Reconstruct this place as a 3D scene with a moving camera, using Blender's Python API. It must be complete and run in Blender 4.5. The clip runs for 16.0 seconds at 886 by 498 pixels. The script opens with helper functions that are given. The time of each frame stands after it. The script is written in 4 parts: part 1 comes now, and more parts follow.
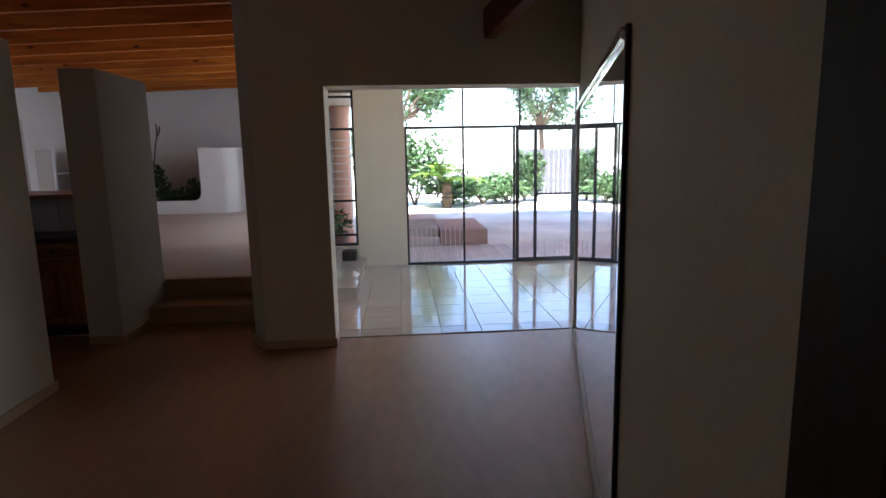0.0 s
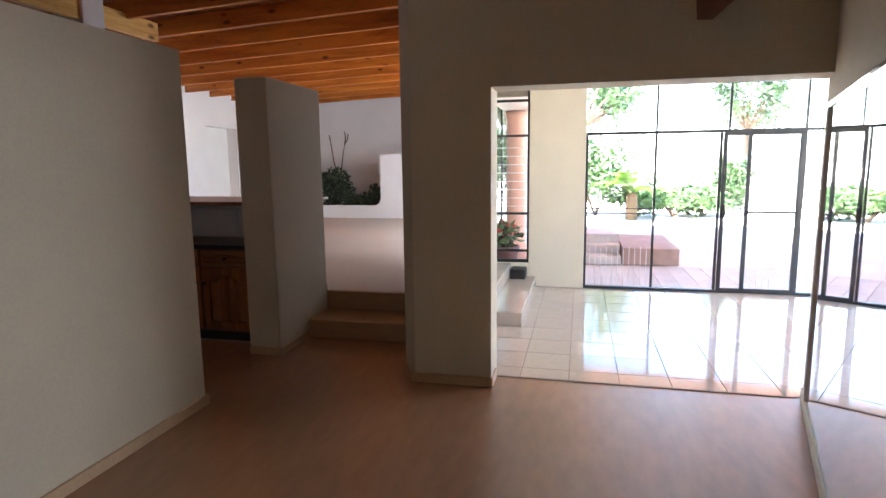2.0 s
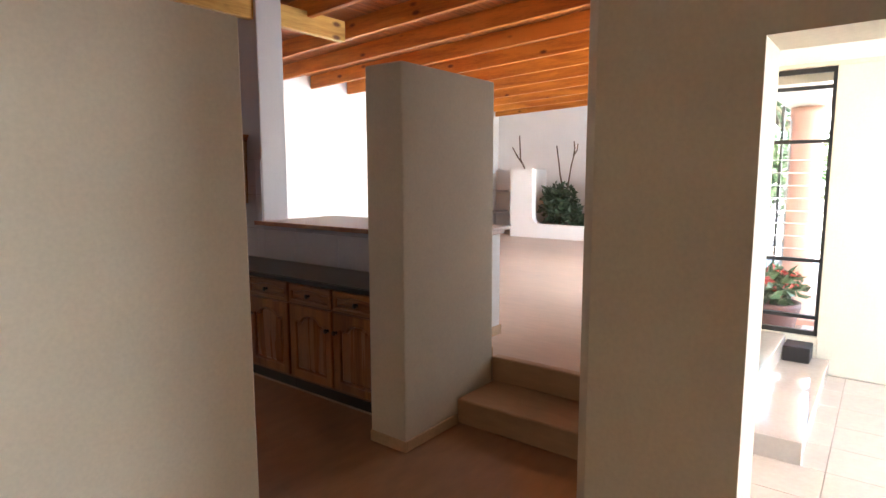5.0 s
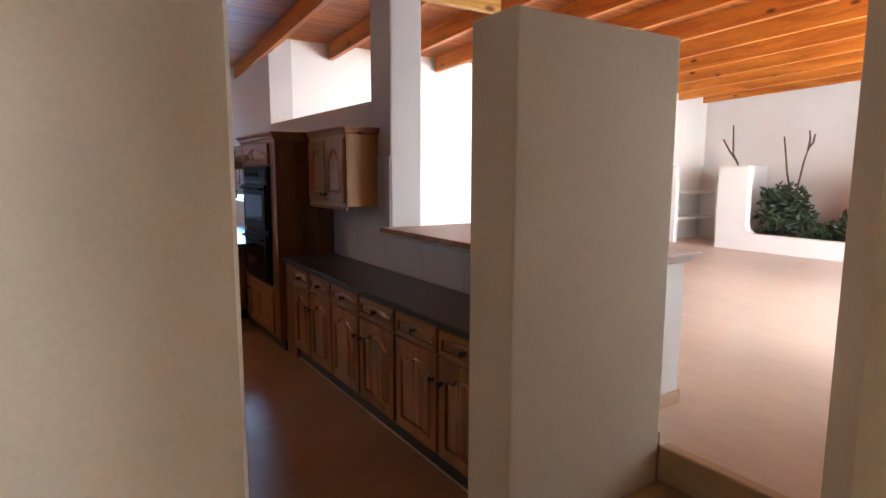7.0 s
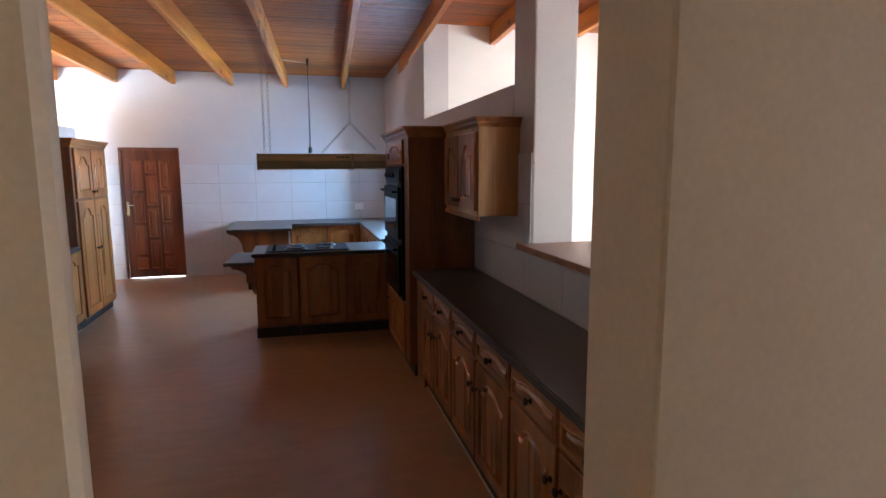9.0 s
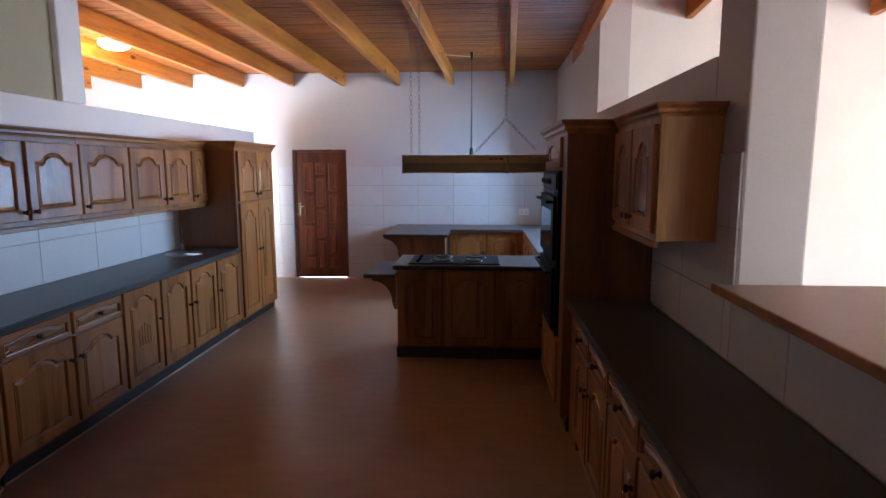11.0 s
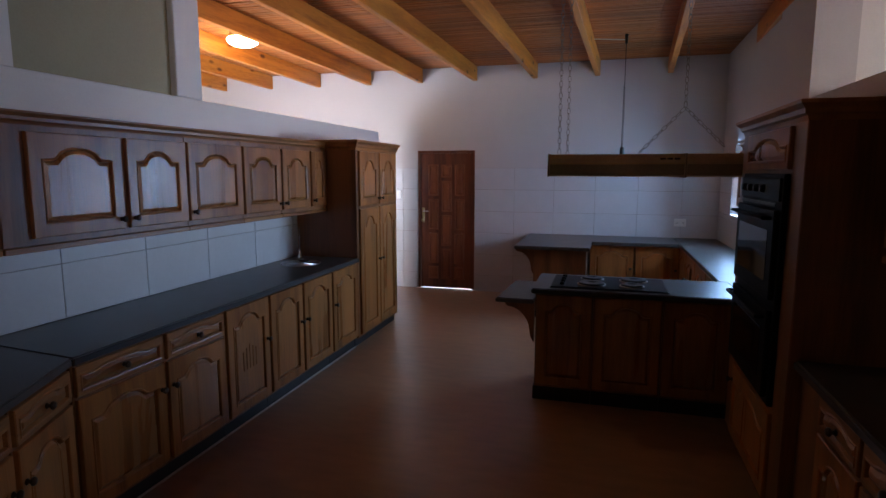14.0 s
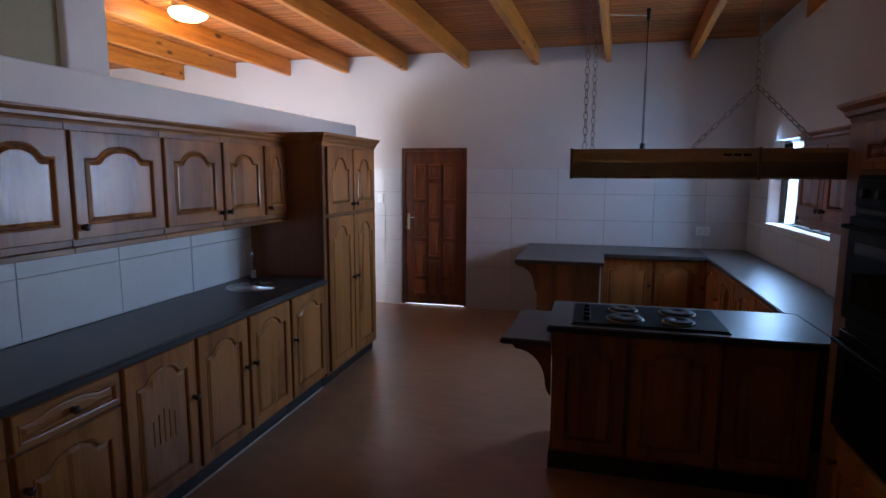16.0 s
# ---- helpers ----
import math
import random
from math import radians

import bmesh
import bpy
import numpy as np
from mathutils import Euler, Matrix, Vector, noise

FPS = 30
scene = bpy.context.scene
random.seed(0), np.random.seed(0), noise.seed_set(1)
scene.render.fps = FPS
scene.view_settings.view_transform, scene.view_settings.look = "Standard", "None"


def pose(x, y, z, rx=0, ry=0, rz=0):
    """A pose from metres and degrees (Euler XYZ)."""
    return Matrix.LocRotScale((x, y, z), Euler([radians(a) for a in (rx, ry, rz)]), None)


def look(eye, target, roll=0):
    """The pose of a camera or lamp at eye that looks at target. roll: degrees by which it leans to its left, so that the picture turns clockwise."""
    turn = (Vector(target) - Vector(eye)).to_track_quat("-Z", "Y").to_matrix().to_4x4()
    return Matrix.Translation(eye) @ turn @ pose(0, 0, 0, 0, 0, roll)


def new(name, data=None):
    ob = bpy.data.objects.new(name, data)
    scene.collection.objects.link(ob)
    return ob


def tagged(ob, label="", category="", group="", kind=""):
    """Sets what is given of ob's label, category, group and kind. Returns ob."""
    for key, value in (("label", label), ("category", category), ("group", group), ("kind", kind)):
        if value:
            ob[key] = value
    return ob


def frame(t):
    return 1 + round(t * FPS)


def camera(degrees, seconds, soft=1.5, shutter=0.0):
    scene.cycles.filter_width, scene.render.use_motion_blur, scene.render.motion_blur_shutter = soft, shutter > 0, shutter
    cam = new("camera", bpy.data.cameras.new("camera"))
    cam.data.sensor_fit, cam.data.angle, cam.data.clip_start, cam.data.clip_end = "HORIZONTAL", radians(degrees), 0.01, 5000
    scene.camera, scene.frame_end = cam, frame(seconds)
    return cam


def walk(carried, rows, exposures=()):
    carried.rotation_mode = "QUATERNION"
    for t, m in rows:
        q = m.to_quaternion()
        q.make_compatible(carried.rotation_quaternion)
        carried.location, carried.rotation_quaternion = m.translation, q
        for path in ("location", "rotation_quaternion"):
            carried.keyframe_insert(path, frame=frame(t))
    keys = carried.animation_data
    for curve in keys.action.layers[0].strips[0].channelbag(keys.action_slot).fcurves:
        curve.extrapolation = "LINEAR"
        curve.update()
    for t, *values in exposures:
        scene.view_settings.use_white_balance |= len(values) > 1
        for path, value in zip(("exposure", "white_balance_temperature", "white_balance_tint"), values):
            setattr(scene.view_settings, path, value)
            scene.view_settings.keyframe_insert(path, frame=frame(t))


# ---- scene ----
cam = camera(75.4, 16.0)
PATH = [
    (0, (-2.627, -0.203, 1.53), (-0.658, -0.346, 1.209), -1.1),
    (0.5, (-2.545, -0.162, 1.54), (-0.571, -0.193, 1.22), -1.1),
    (1, (-2.399, -0.142, 1.555), (-0.426, -0.089, 1.233), -0.9),
    (1.5, (-2.129, -0.194, 1.562), (-0.164, 0.009, 1.247), -1.1),
    (2, (-1.911, -0.229, 1.577), (0.013, 0.233, 1.283), -0.7),
    (2.5, (-1.64, -0.224, 1.616), (0.238, 0.396, 1.32), -0.6),
    (3, (-1.34, -0.193, 1.58), (0.509, 0.523, 1.319), -0.7),
    (3.5, (-1.011, -0.164, 1.626), (0.784, 0.677, 1.36), -0.7),
    (3.7, (-0.897, -0.157, 1.626), (0.871, 0.741, 1.365), -0.7),
    (6, (0.408, 0.269, 1.665), (1.746, 1.733, 1.401), -0.0),
    (6.5, (0.661, 0.408, 1.69), (1.85, 1.994, 1.422), -0.1),
    (7, (0.889, 0.54, 1.675), (1.97, 2.202, 1.409), 0.2),
    (7.5, (1.185, 0.667, 1.714), (2.072, 2.437, 1.432), -0.3),
    (8, (1.354, 0.87, 1.712), (2.084, 2.71, 1.423), -0.4),
    (8.7, (1.548, 1.133, 1.708), (2.106, 3.033, 1.426), -0.2),
    (10.8, (1.89, 2.021, 1.724), (1.832, 4.0, 1.442), -0.2),
    (11, (1.92, 2.078, 1.734), (1.793, 4.055, 1.456), -0.1),
    (11.5, (1.938, 2.188, 1.745), (1.634, 4.146, 1.473), -0.2),
    (12, (1.898, 2.29, 1.743), (1.45, 4.22, 1.473), -0.2),
    (12.5, (1.799, 2.418, 1.741), (1.295, 4.335, 1.472), -0.1),
    (13, (1.732, 2.558, 1.73), (1.211, 4.47, 1.462), 0.0),
    (13.5, (1.682, 2.744, 1.726), (1.151, 4.654, 1.461), -0.1),
    (14, (1.642, 2.926, 1.726), (1.105, 4.834, 1.459), 0.1),
    (14.5, (1.559, 3.125, 1.715), (1.014, 5.031, 1.447), 0.2),
    (15, (1.443, 3.364, 1.715), (0.906, 5.272, 1.449), 0.2),
    (15.5, (1.382, 3.634, 1.711), (0.872, 5.55, 1.444), 0.1),
    (16, (1.356, 3.935, 1.722), (0.861, 5.855, 1.458), 0.2),
]
EXPOSURES = [(0, 2.4, 5700, 10), (0.5, 2.65, 5800, 10), (1.0, 3.1, 5800, 10), (1.5, 3.6, 5900, 10), (2.5, 4.15, 6000, 9), (3.5, 4.6, 6200, 9), (6, 5.15, 6300, 8), (7, 5.2, 6400, 9),
             (8.5, 5.15, 6500, 9), (11, 4.6, 6700, 14), (12.5, 3.95, 6800, 17), (14.5, 3.5, 6800, 18), (16, 3.45, 6700, 18)]
walk(cam, [(r[0], look(r[1], r[2], r[3])) for r in PATH], EXPOSURES)

# ---- world and light ----
world = bpy.data.worlds.new("sky")
scene.world = world
world.use_nodes = True
wn = world.node_tree
sky = wn.nodes.new("ShaderNodeTexSky")
sky.sky_type = "NISHITA"
sky.sun_disc = False
sky.sun_elevation, sky.sun_rotation = radians(70), radians(-75)
wn.links.new(sky.outputs[0], wn.nodes["Background"].inputs[0])
wn.nodes["Background"].inputs[1].default_value = 0.15

sun = new("sun", bpy.data.lights.new("sun", "SUN"))
sun.data.energy, sun.data.angle, sun.data.color = 5.0, radians(0.5), (1.0, 0.95, 0.86)
sun.matrix_world = look((-20, 5.4, 57.0), (0, 0, 0))


def area(name, x, y, z, tx, ty, tz, w, h, power, colour):
    """An added area lamp: sky light in a window's opening, elsewhere free fill."""
    ob = new(name, bpy.data.lights.new(name, "AREA"))
    ob.data.shape, ob.data.size, ob.data.size_y = "RECTANGLE", w, h
    ob.data.energy, ob.data.color = power, colour
    ob.matrix_world = look((x, y, z), (tx, ty, tz))
    return ob


area("sunroom_window_light", 5.36, -4.6, 1.25, 0.3, -0.8, 0.0, 2.3, 2.2, 10, (0.97, 0.96, 1.0))
# unseen warm fill added for the hall; the wall behind has no opening
area("hall_fill_light", -4.05, -0.55, 1.3, 2.0, 1.4, 1.3, 1.1, 2.0, 0.5, (1.0, 0.86, 0.64))
area("living_window_light", 7.6, 1.32, 1.7, 7.2, 6.0, 1.2, 4.6, 2.2, 10, (0.88, 0.93, 1.0))
area("kitchen_window_light", 3.62, 9.55, 1.66, 0.0, 6.6, 1.35, 1.9, 0.9, 9.5, (0.30, 0.58, 1.0))
# added fill hung free in the corridor for its unseen daylight; no window there
area("corridor_fill_light", -2.8, 8.0, 1.45, -1.7, 10.2, 3.0, 1.2, 0.8, 9.5, (0.66, 0.83, 1.0))

# ---- materials ----


def material(name, base, rough=0.6, metal=0.0, var=0.12, scale=3.0, grain=60.0, bump=0.15, stretch=(1, 1, 1), spec=0.5, coords="Object", island=0.0, dist=0.004):
    """A surface with broad stains and fine grain."""
    m = bpy.data.materials.new(name)
    m.use_nodes = True
    nt = m.node_tree
    bs = nt.nodes["Principled BSDF"]
    bs.inputs["Roughness"].default_value, bs.inputs["Metallic"].default_value = rough, metal
    bs.inputs["Specular IOR Level"].default_value = spec
    tc = nt.nodes.new("ShaderNodeTexCoord")
    mp = nt.nodes.new("ShaderNodeMapping")
    mp.inputs["Scale"].default_value = stretch
    nt.links.new(tc.outputs[coords], mp.inputs[0])
    n1 = nt.nodes.new("ShaderNodeTexNoise")
    n1.inputs["Scale"].default_value, n1.inputs["Detail"].default_value = scale, 4
    n2 = nt.nodes.new("ShaderNodeTexNoise")
    n2.inputs["Scale"].default_value, n2.inputs["Detail"].default_value = grain, 3
    nt.links.new(mp.outputs[0], n1.inputs[0])
    nt.links.new(mp.outputs[0], n2.inputs[0])
    mix = nt.nodes.new("ShaderNodeMath")
    mix.operation = "MULTIPLY_ADD"
    mix.inputs[1].default_value = 0.6
    nt.links.new(n1.outputs[0], mix.inputs[0])
    m2 = nt.nodes.new("ShaderNodeMath")
    m2.operation = "MULTIPLY"
    m2.inputs[1].default_value = 0.4
    nt.links.new(n2.outputs[0], m2.inputs[0])
    nt.links.new(m2.outputs[0], mix.inputs[2])
    ramp = nt.nodes.new("ShaderNodeValToRGB")
    lo = [max(0, c * (1 - var * 2)) for c in base]
    hi = [min(1, c * (1 + var)) for c in base]
    ramp.color_ramp.elements[0].position, ramp.color_ramp.elements[0].color = 0.3, (*lo, 1)
    ramp.color_ramp.elements[1].position, ramp.color_ramp.elements[1].color = 0.65, (*hi, 1)
    nt.links.new(mix.outputs[0], ramp.inputs[0])
    out = ramp.outputs[0]
    if island:
        oi = nt.nodes.new("ShaderNodeObjectInfo")
        geo = nt.nodes.new("ShaderNodeNewGeometry")
        add = nt.nodes.new("ShaderNodeMath")
        nt.links.new(oi.outputs["Random"], add.inputs[0])
        nt.links.new(geo.outputs["Random Per Island"], add.inputs[1])
        mr = nt.nodes.new("ShaderNodeMapRange")
        mr.inputs[2].default_value, mr.inputs[3].default_value, mr.inputs[4].default_value = 2, 1 - island, 1 + island
        nt.links.new(add.outputs[0], mr.inputs[0])
        hsv = nt.nodes.new("ShaderNodeHueSaturation")
        nt.links.new(mr.outputs[0], hsv.inputs["Value"])
        nt.links.new(out, hsv.inputs["Color"])
        out = hsv.outputs[0]
    nt.links.new(out, bs.inputs["Base Color"])
    rr = nt.nodes.new("ShaderNodeMapRange")
    rr.inputs[3].default_value, rr.inputs[4].default_value = max(0.02, rough * 0.8), min(1, rough * 1.2)
    nt.links.new(n1.outputs[0], rr.inputs[0])
    nt.links.new(rr.outputs[0], bs.inputs["Roughness"])
    if bump:
        b = nt.nodes.new("ShaderNodeBump")
        b.inputs["Strength"].default_value, b.inputs["Distance"].default_value = bump, dist
        nt.links.new(n2.outputs[0], b.inputs["Height"])
        nt.links.new(b.outputs[0], bs.inputs["Normal"])
    return m


def wood(name, base, dark, rough=0.35, axis=2, rings=9.0, knots=False, spec=0.5, grainy=1.0):
    """Timber with streaks along one axis, and knots where asked."""
    m = bpy.data.materials.new(name)
    m.use_nodes = True
    nt = m.node_tree
    bs = nt.nodes["Principled BSDF"]
    bs.inputs["Specular IOR Level"].default_value = spec
    tc = nt.nodes.new("ShaderNodeTexCoord")
    oi = nt.nodes.new("ShaderNodeObjectInfo")
    off = nt.nodes.new("ShaderNodeVectorMath")
    off.operation = "MULTIPLY_ADD"
    comb = nt.nodes.new("ShaderNodeCombineXYZ")
    for i in range(3):
        nt.links.new(oi.outputs["Random"], comb.inputs[i])
    off.inputs[1].default_value = (7.3, 5.1, 9.7)
    nt.links.new(comb.outputs[0], off.inputs[0])
    nt.links.new(tc.outputs["Object"], off.inputs[2])
    mp = nt.nodes.new("ShaderNodeMapping")
    s = [1.0, 1.0, 1.0]
    s[axis] = 0.07
    mp.inputs["Scale"].default_value = s
    nt.links.new(off.outputs[0], mp.inputs[0])
    n1 = nt.nodes.new("ShaderNodeTexNoise")
    n1.inputs["Scale"].default_value, n1.inputs["Detail"].default_value, n1.inputs["Distortion"].default_value = rings, 6, 0.8
    n2 = nt.nodes.new("ShaderNodeTexNoise")
    n2.inputs["Scale"].default_value, n2.inputs["Detail"].default_value = rings * 14, 3
    nt.links.new(mp.outputs[0], n1.inputs[0])
    nt.links.new(mp.outputs[0], n2.inputs[0])
    mix = nt.nodes.new("ShaderNodeMath")
    mix.operation = "MULTIPLY_ADD"
    mix.inputs[1].default_value = 0.35 * grainy
    nt.links.new(n2.outputs[0], mix.inputs[0])
    nt.links.new(n1.outputs[0], mix.inputs[2])
    ramp = nt.nodes.new("ShaderNodeValToRGB")
    ramp.color_ramp.elements[0].position, ramp.color_ramp.elements[0].color = 0.46, (*dark, 1)
    ramp.color_ramp.elements[1].position, ramp.color_ramp.elements[1].color = 0.78, (*base, 1)
    nt.links.new(mix.outputs[0], ramp.inputs[0])
    out = ramp.outputs[0]
    if knots:
        mk = nt.nodes.new("ShaderNodeMapping")
        sk = [1.0, 1.0, 1.0]
        sk[axis] = 0.45
        mk.inputs["Scale"].default_value = sk
        nt.links.new(off.outputs[0], mk.inputs[0])
        vo = nt.nodes.new("ShaderNodeTexVoronoi")
        vo.inputs["Scale"].default_value = 5.0
        nt.links.new(mk.outputs[0], vo.inputs[0])
        kr = nt.nodes.new("ShaderNodeValToRGB")
        kr.color_ramp.elements[0].position, kr.color_ramp.elements[0].color = 0.07, (1, 1, 1, 1)
        kr.color_ramp.elements[1].position, kr.color_ramp.elements[1].color = 0.16, (0, 0, 0, 1)
        nt.links.new(vo.outputs["Distance"], kr.inputs[0])
        mx = nt.nodes.new("ShaderNodeMixRGB")
        mx.inputs[2].default_value = (dark[0] * 0.35, dark[1] * 0.25, dark[2] * 0.2, 1)
        nt.links.new(kr.outputs[0], mx.inputs[0])
        nt.links.new(out, mx.inputs[1])
        out = mx.outputs[0]
    nt.links.new(out, bs.inputs["Base Color"])
    rr = nt.nodes.new("ShaderNodeMapRange")
    rr.inputs[3].default_value, rr.inputs[4].default_value = rough * 0.8, rough * 1.3
    nt.links.new(n1.outputs[0], rr.inputs[0])
    nt.links.new(rr.outputs[0], bs.inputs["Roughness"])
    b = nt.nodes.new("ShaderNodeBump")
    b.inputs["Strength"].default_value, b.inputs["Distance"].default_value = 0.3, 0.002
    nt.links.new(n2.outputs[0], b.inputs["Height"])
    nt.links.new(b.outputs[0], bs.inputs["Normal"])
    return m


def glass(name, tint=(1, 1, 1), rough=0.0):
    """Thin clear pane: see-through with a Fresnel gloss."""
    m = bpy.data.materials.new(name)
    m.use_nodes = True
    nt = m.node_tree
    nt.nodes.remove(nt.nodes["Principled BSDF"])
    tr = nt.nodes.new("ShaderNodeBsdfTransparent")
    tr.inputs[0].default_value = (*tint, 1)
    gl = nt.nodes.new("ShaderNodeBsdfGlossy")
    gl.inputs["Roughness"].default_value = rough
    fr = nt.nodes.new("ShaderNodeFresnel")
    fr.inputs[0].default_value = 1.45
    mx = nt.nodes.new("ShaderNodeMixShader")
    nt.links.new(fr.outputs[0], mx.inputs[0])
    nt.links.new(tr.outputs[0], mx.inputs[1])
    nt.links.new(gl.outputs[0], mx.inputs[2])
    nt.links.new(mx.outputs[0], nt.nodes["Material Output"].inputs[0])
    return m


M_WALL = material("cream_plaster", (0.67, 0.59, 0.46), 0.85, var=0.05, scale=1.3, grain=60, bump=0.10)
M_WHITE = material("white_paint", (0.80, 0.77, 0.74), 0.7, var=0.03, scale=1.5, grain=80, bump=0.15)
# darker copy of the white paint; the kitchen's dimness is put into the colour
M_KITCH = material("dimmed_white_paint", (0.57, 0.53, 0.52), 0.7, var=0.03, scale=1.5, grain=80, bump=0.15)
M_STEP = material("tan_step_covering", (0.44, 0.28, 0.16), 0.4, var=0.1, scale=2, grain=26, bump=0.04, stretch=(1, 0.25, 1))
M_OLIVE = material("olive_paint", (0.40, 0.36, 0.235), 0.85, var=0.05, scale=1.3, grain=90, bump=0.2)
M_SKIRT = material("cream_gloss_paint", (0.70, 0.62, 0.50), 0.4, var=0.06, scale=5, grain=60, bump=0.05)
M_SKIRTW = material("tan_timber_skirting", (0.55, 0.38, 0.23), 0.45, var=0.1, scale=4, grain=50, bump=0.05)
M_FLOOR = material("vinyl_floor", (0.40, 0.21, 0.11), 0.33, spec=1.0, var=0.14, scale=1.1, grain=14, bump=0.004, stretch=(0.35, 1, 1))
M_LIVING = material("pale_laminate", (0.54, 0.41, 0.32), 0.36, var=0.09, scale=1.6, grain=22, bump=0.015, stretch=(1, 0.2, 1))
M_TILEF = material("glazed_floor_tile", (0.60, 0.51, 0.45), 0.07, spec=0.8, var=0.06, scale=2.5, grain=30, bump=0.04, island=0.06)
M_GROUT = material("grout", (0.30, 0.25, 0.22), 0.9, var=0.1, scale=6, grain=120, bump=0.3)
M_TILEW = material("pale_wall_tile", (0.57, 0.56, 0.57), 0.36, var=0.03, scale=3, grain=40, bump=0.03, island=0.03)
M_BEAM = wood("orange_pine", (0.70, 0.245, 0.032), (0.38, 0.095, 0.011), 0.42, 1, 8.0, True)
M_GIRD = wood("yellow_pine", (0.72, 0.42, 0.10), (0.45, 0.20, 0.03), 0.42, 0, 8.0, True)
M_REED = material("stained_ceiling_lath", (0.42, 0.13, 0.029), 0.5, var=0.25, scale=2, grain=30, bump=0.2, stretch=(0.1, 1, 1), island=0.42)
M_GAP = material("dark_backing", (0.05, 0.02, 0.01), 0.9)
M_OAK = wood("stained_oak", (0.39, 0.145, 0.038), (0.17, 0.052, 0.012), 0.30, 2, 8.0, False, 0.4)
M_OAKP = wood("stained_oak_panel", (0.42, 0.16, 0.043), (0.19, 0.060, 0.014), 0.27, 2, 5.0, False, 0.6)
M_OAKH = wood("stained_oak_rail", (0.38, 0.15, 0.042), (0.17, 0.055, 0.014), 0.32, 0, 8.0)
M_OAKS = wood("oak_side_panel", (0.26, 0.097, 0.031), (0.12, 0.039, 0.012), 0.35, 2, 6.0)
M_OAKL = wood("pale_oak_end", (0.50, 0.27, 0.10), (0.27, 0.12, 0.036), 0.36, 2, 5.0)
M_KNOB = material("dark_turned_wood", (0.035, 0.016, 0.008), 0.3, var=0.1)
M_TOP = material("dark_laminate_worktop", (0.075, 0.064, 0.058), 0.36, var=0.2, scale=8, grain=160, bump=0.04)
M_LEDGE = material("beige_bar_top", (0.50, 0.40, 0.33), 0.4, var=0.07, scale=3, grain=50, bump=0.04)
M_KICK = material("black_plinth", (0.018, 0.014, 0.012), 0.5, var=0.2)
M_DOOR = wood("red_brown_meranti", (0.20, 0.055, 0.018), (0.09, 0.022, 0.008), 0.38, 2, 9.0)
M_DOORP = wood("meranti_panel", (0.32, 0.10, 0.032), (0.15, 0.04, 0.014), 0.37, 2, 6.0)
M_DARKD = material("dark_stained_timber", (0.035, 0.021, 0.014), 0.7, var=0.2, scale=3, grain=40, bump=0.1, stretch=(1, 1, 0.1), spec=0.15)
M_STEEL = material("brushed_steel", (0.60, 0.60, 0.60), 0.28, 1.0, var=0.08, grain=120, bump=0.03)
M_CHROME = material("chrome", (0.8, 0.8, 0.8), 0.1, 1.0, var=0.02, bump=0)
M_BRASS = material("old_brass", (0.45, 0.33, 0.16), 0.3, 1.0, var=0.1)
M_HOOD = material("bronze_enamel", (0.46, 0.37, 0.23), 0.37, 0.6, var=0.1, scale=4, grain=60, bump=0.02)
M_HOODD = material("dark_bronze_enamel", (0.22, 0.17, 0.10), 0.35, 0.2, var=0.1, bump=0.02)
M_BLACK = material("black_oven_enamel", (0.006, 0.005, 0.005), 0.45, var=0.1, bump=0, spec=0.06)
M_BLACKG = material("black_oven_glass", (0.005, 0.005, 0.006), 0.06, var=0.05, bump=0, spec=0.15)
M_IRON = material("cast_iron_plate", (0.03, 0.03, 0.03), 0.5, 0.3, var=0.2, grain=150, bump=0.1)
M_FRAME = material("black_window_steel", (0.02, 0.018, 0.018), 0.4, var=0.15)
M_BAR = material("white_bar_paint", (0.75, 0.75, 0.75), 0.5, var=0.04)
M_PLASTIC = material("white_plastic", (0.82, 0.82, 0.80), 0.35, var=0.02, bump=0)
M_CHAIN = material("galvanised_chain", (0.30, 0.26, 0.22), 0.45, 0.8, var=0.2)
M_GLASS = glass("window_glass")
M_AMBER = glass("amber_glass", (0.35, 0.22, 0.10), 0.05)
M_MIRROR = material("mirror_silver", (0.9, 0.92, 0.92), 0.015, 1.0, var=0.0, bump=0)
M_LAMP = bpy.data.materials.new("lit_opal_glass")
M_LAMP.use_nodes = True
M_LAMP.node_tree.nodes["Principled BSDF"].inputs["Base Color"].default_value = (0.9, 0.85, 0.7, 1)
M_LAMP.node_tree.nodes["Principled BSDF"].inputs["Emission Color"].default_value = (1.0, 0.86, 0.58, 1)
M_LAMP.node_tree.nodes["Principled BSDF"].inputs["Emission Strength"].default_value = 3.0
M_GROUND = material("dry_lawn", (0.66, 0.62, 0.54), 0.95, var=0.2, scale=0.8, grain=30, bump=0.5)
M_PAVE = material("patio_paver", (0.58, 0.52, 0.51), 0.85, var=0.15, scale=4, grain=60, bump=0.3, island=0.12)
M_BRICK = material("red_brick", (0.40, 0.26, 0.22), 0.9, var=0.15, scale=6, grain=80, bump=0.4, island=0.2)
M_PINK = material("pink_column_paint", (0.62, 0.36, 0.27), 0.8, var=0.05, scale=2, grain=70, bump=0.2)
M_LEAF = material("dark_leaves", (0.075, 0.14, 0.045), 0.5, var=0.3, scale=3, island=0.5, bump=0)
M_LEAFB = material("bright_cycad_leaves", (0.20, 0.34, 0.03), 0.45, var=0.2, scale=3, island=0.3, bump=0)
M_INLEAF = material("indoor_leaves", (0.055, 0.085, 0.04), 0.4, var=0.3, scale=5, island=0.4, bump=0)
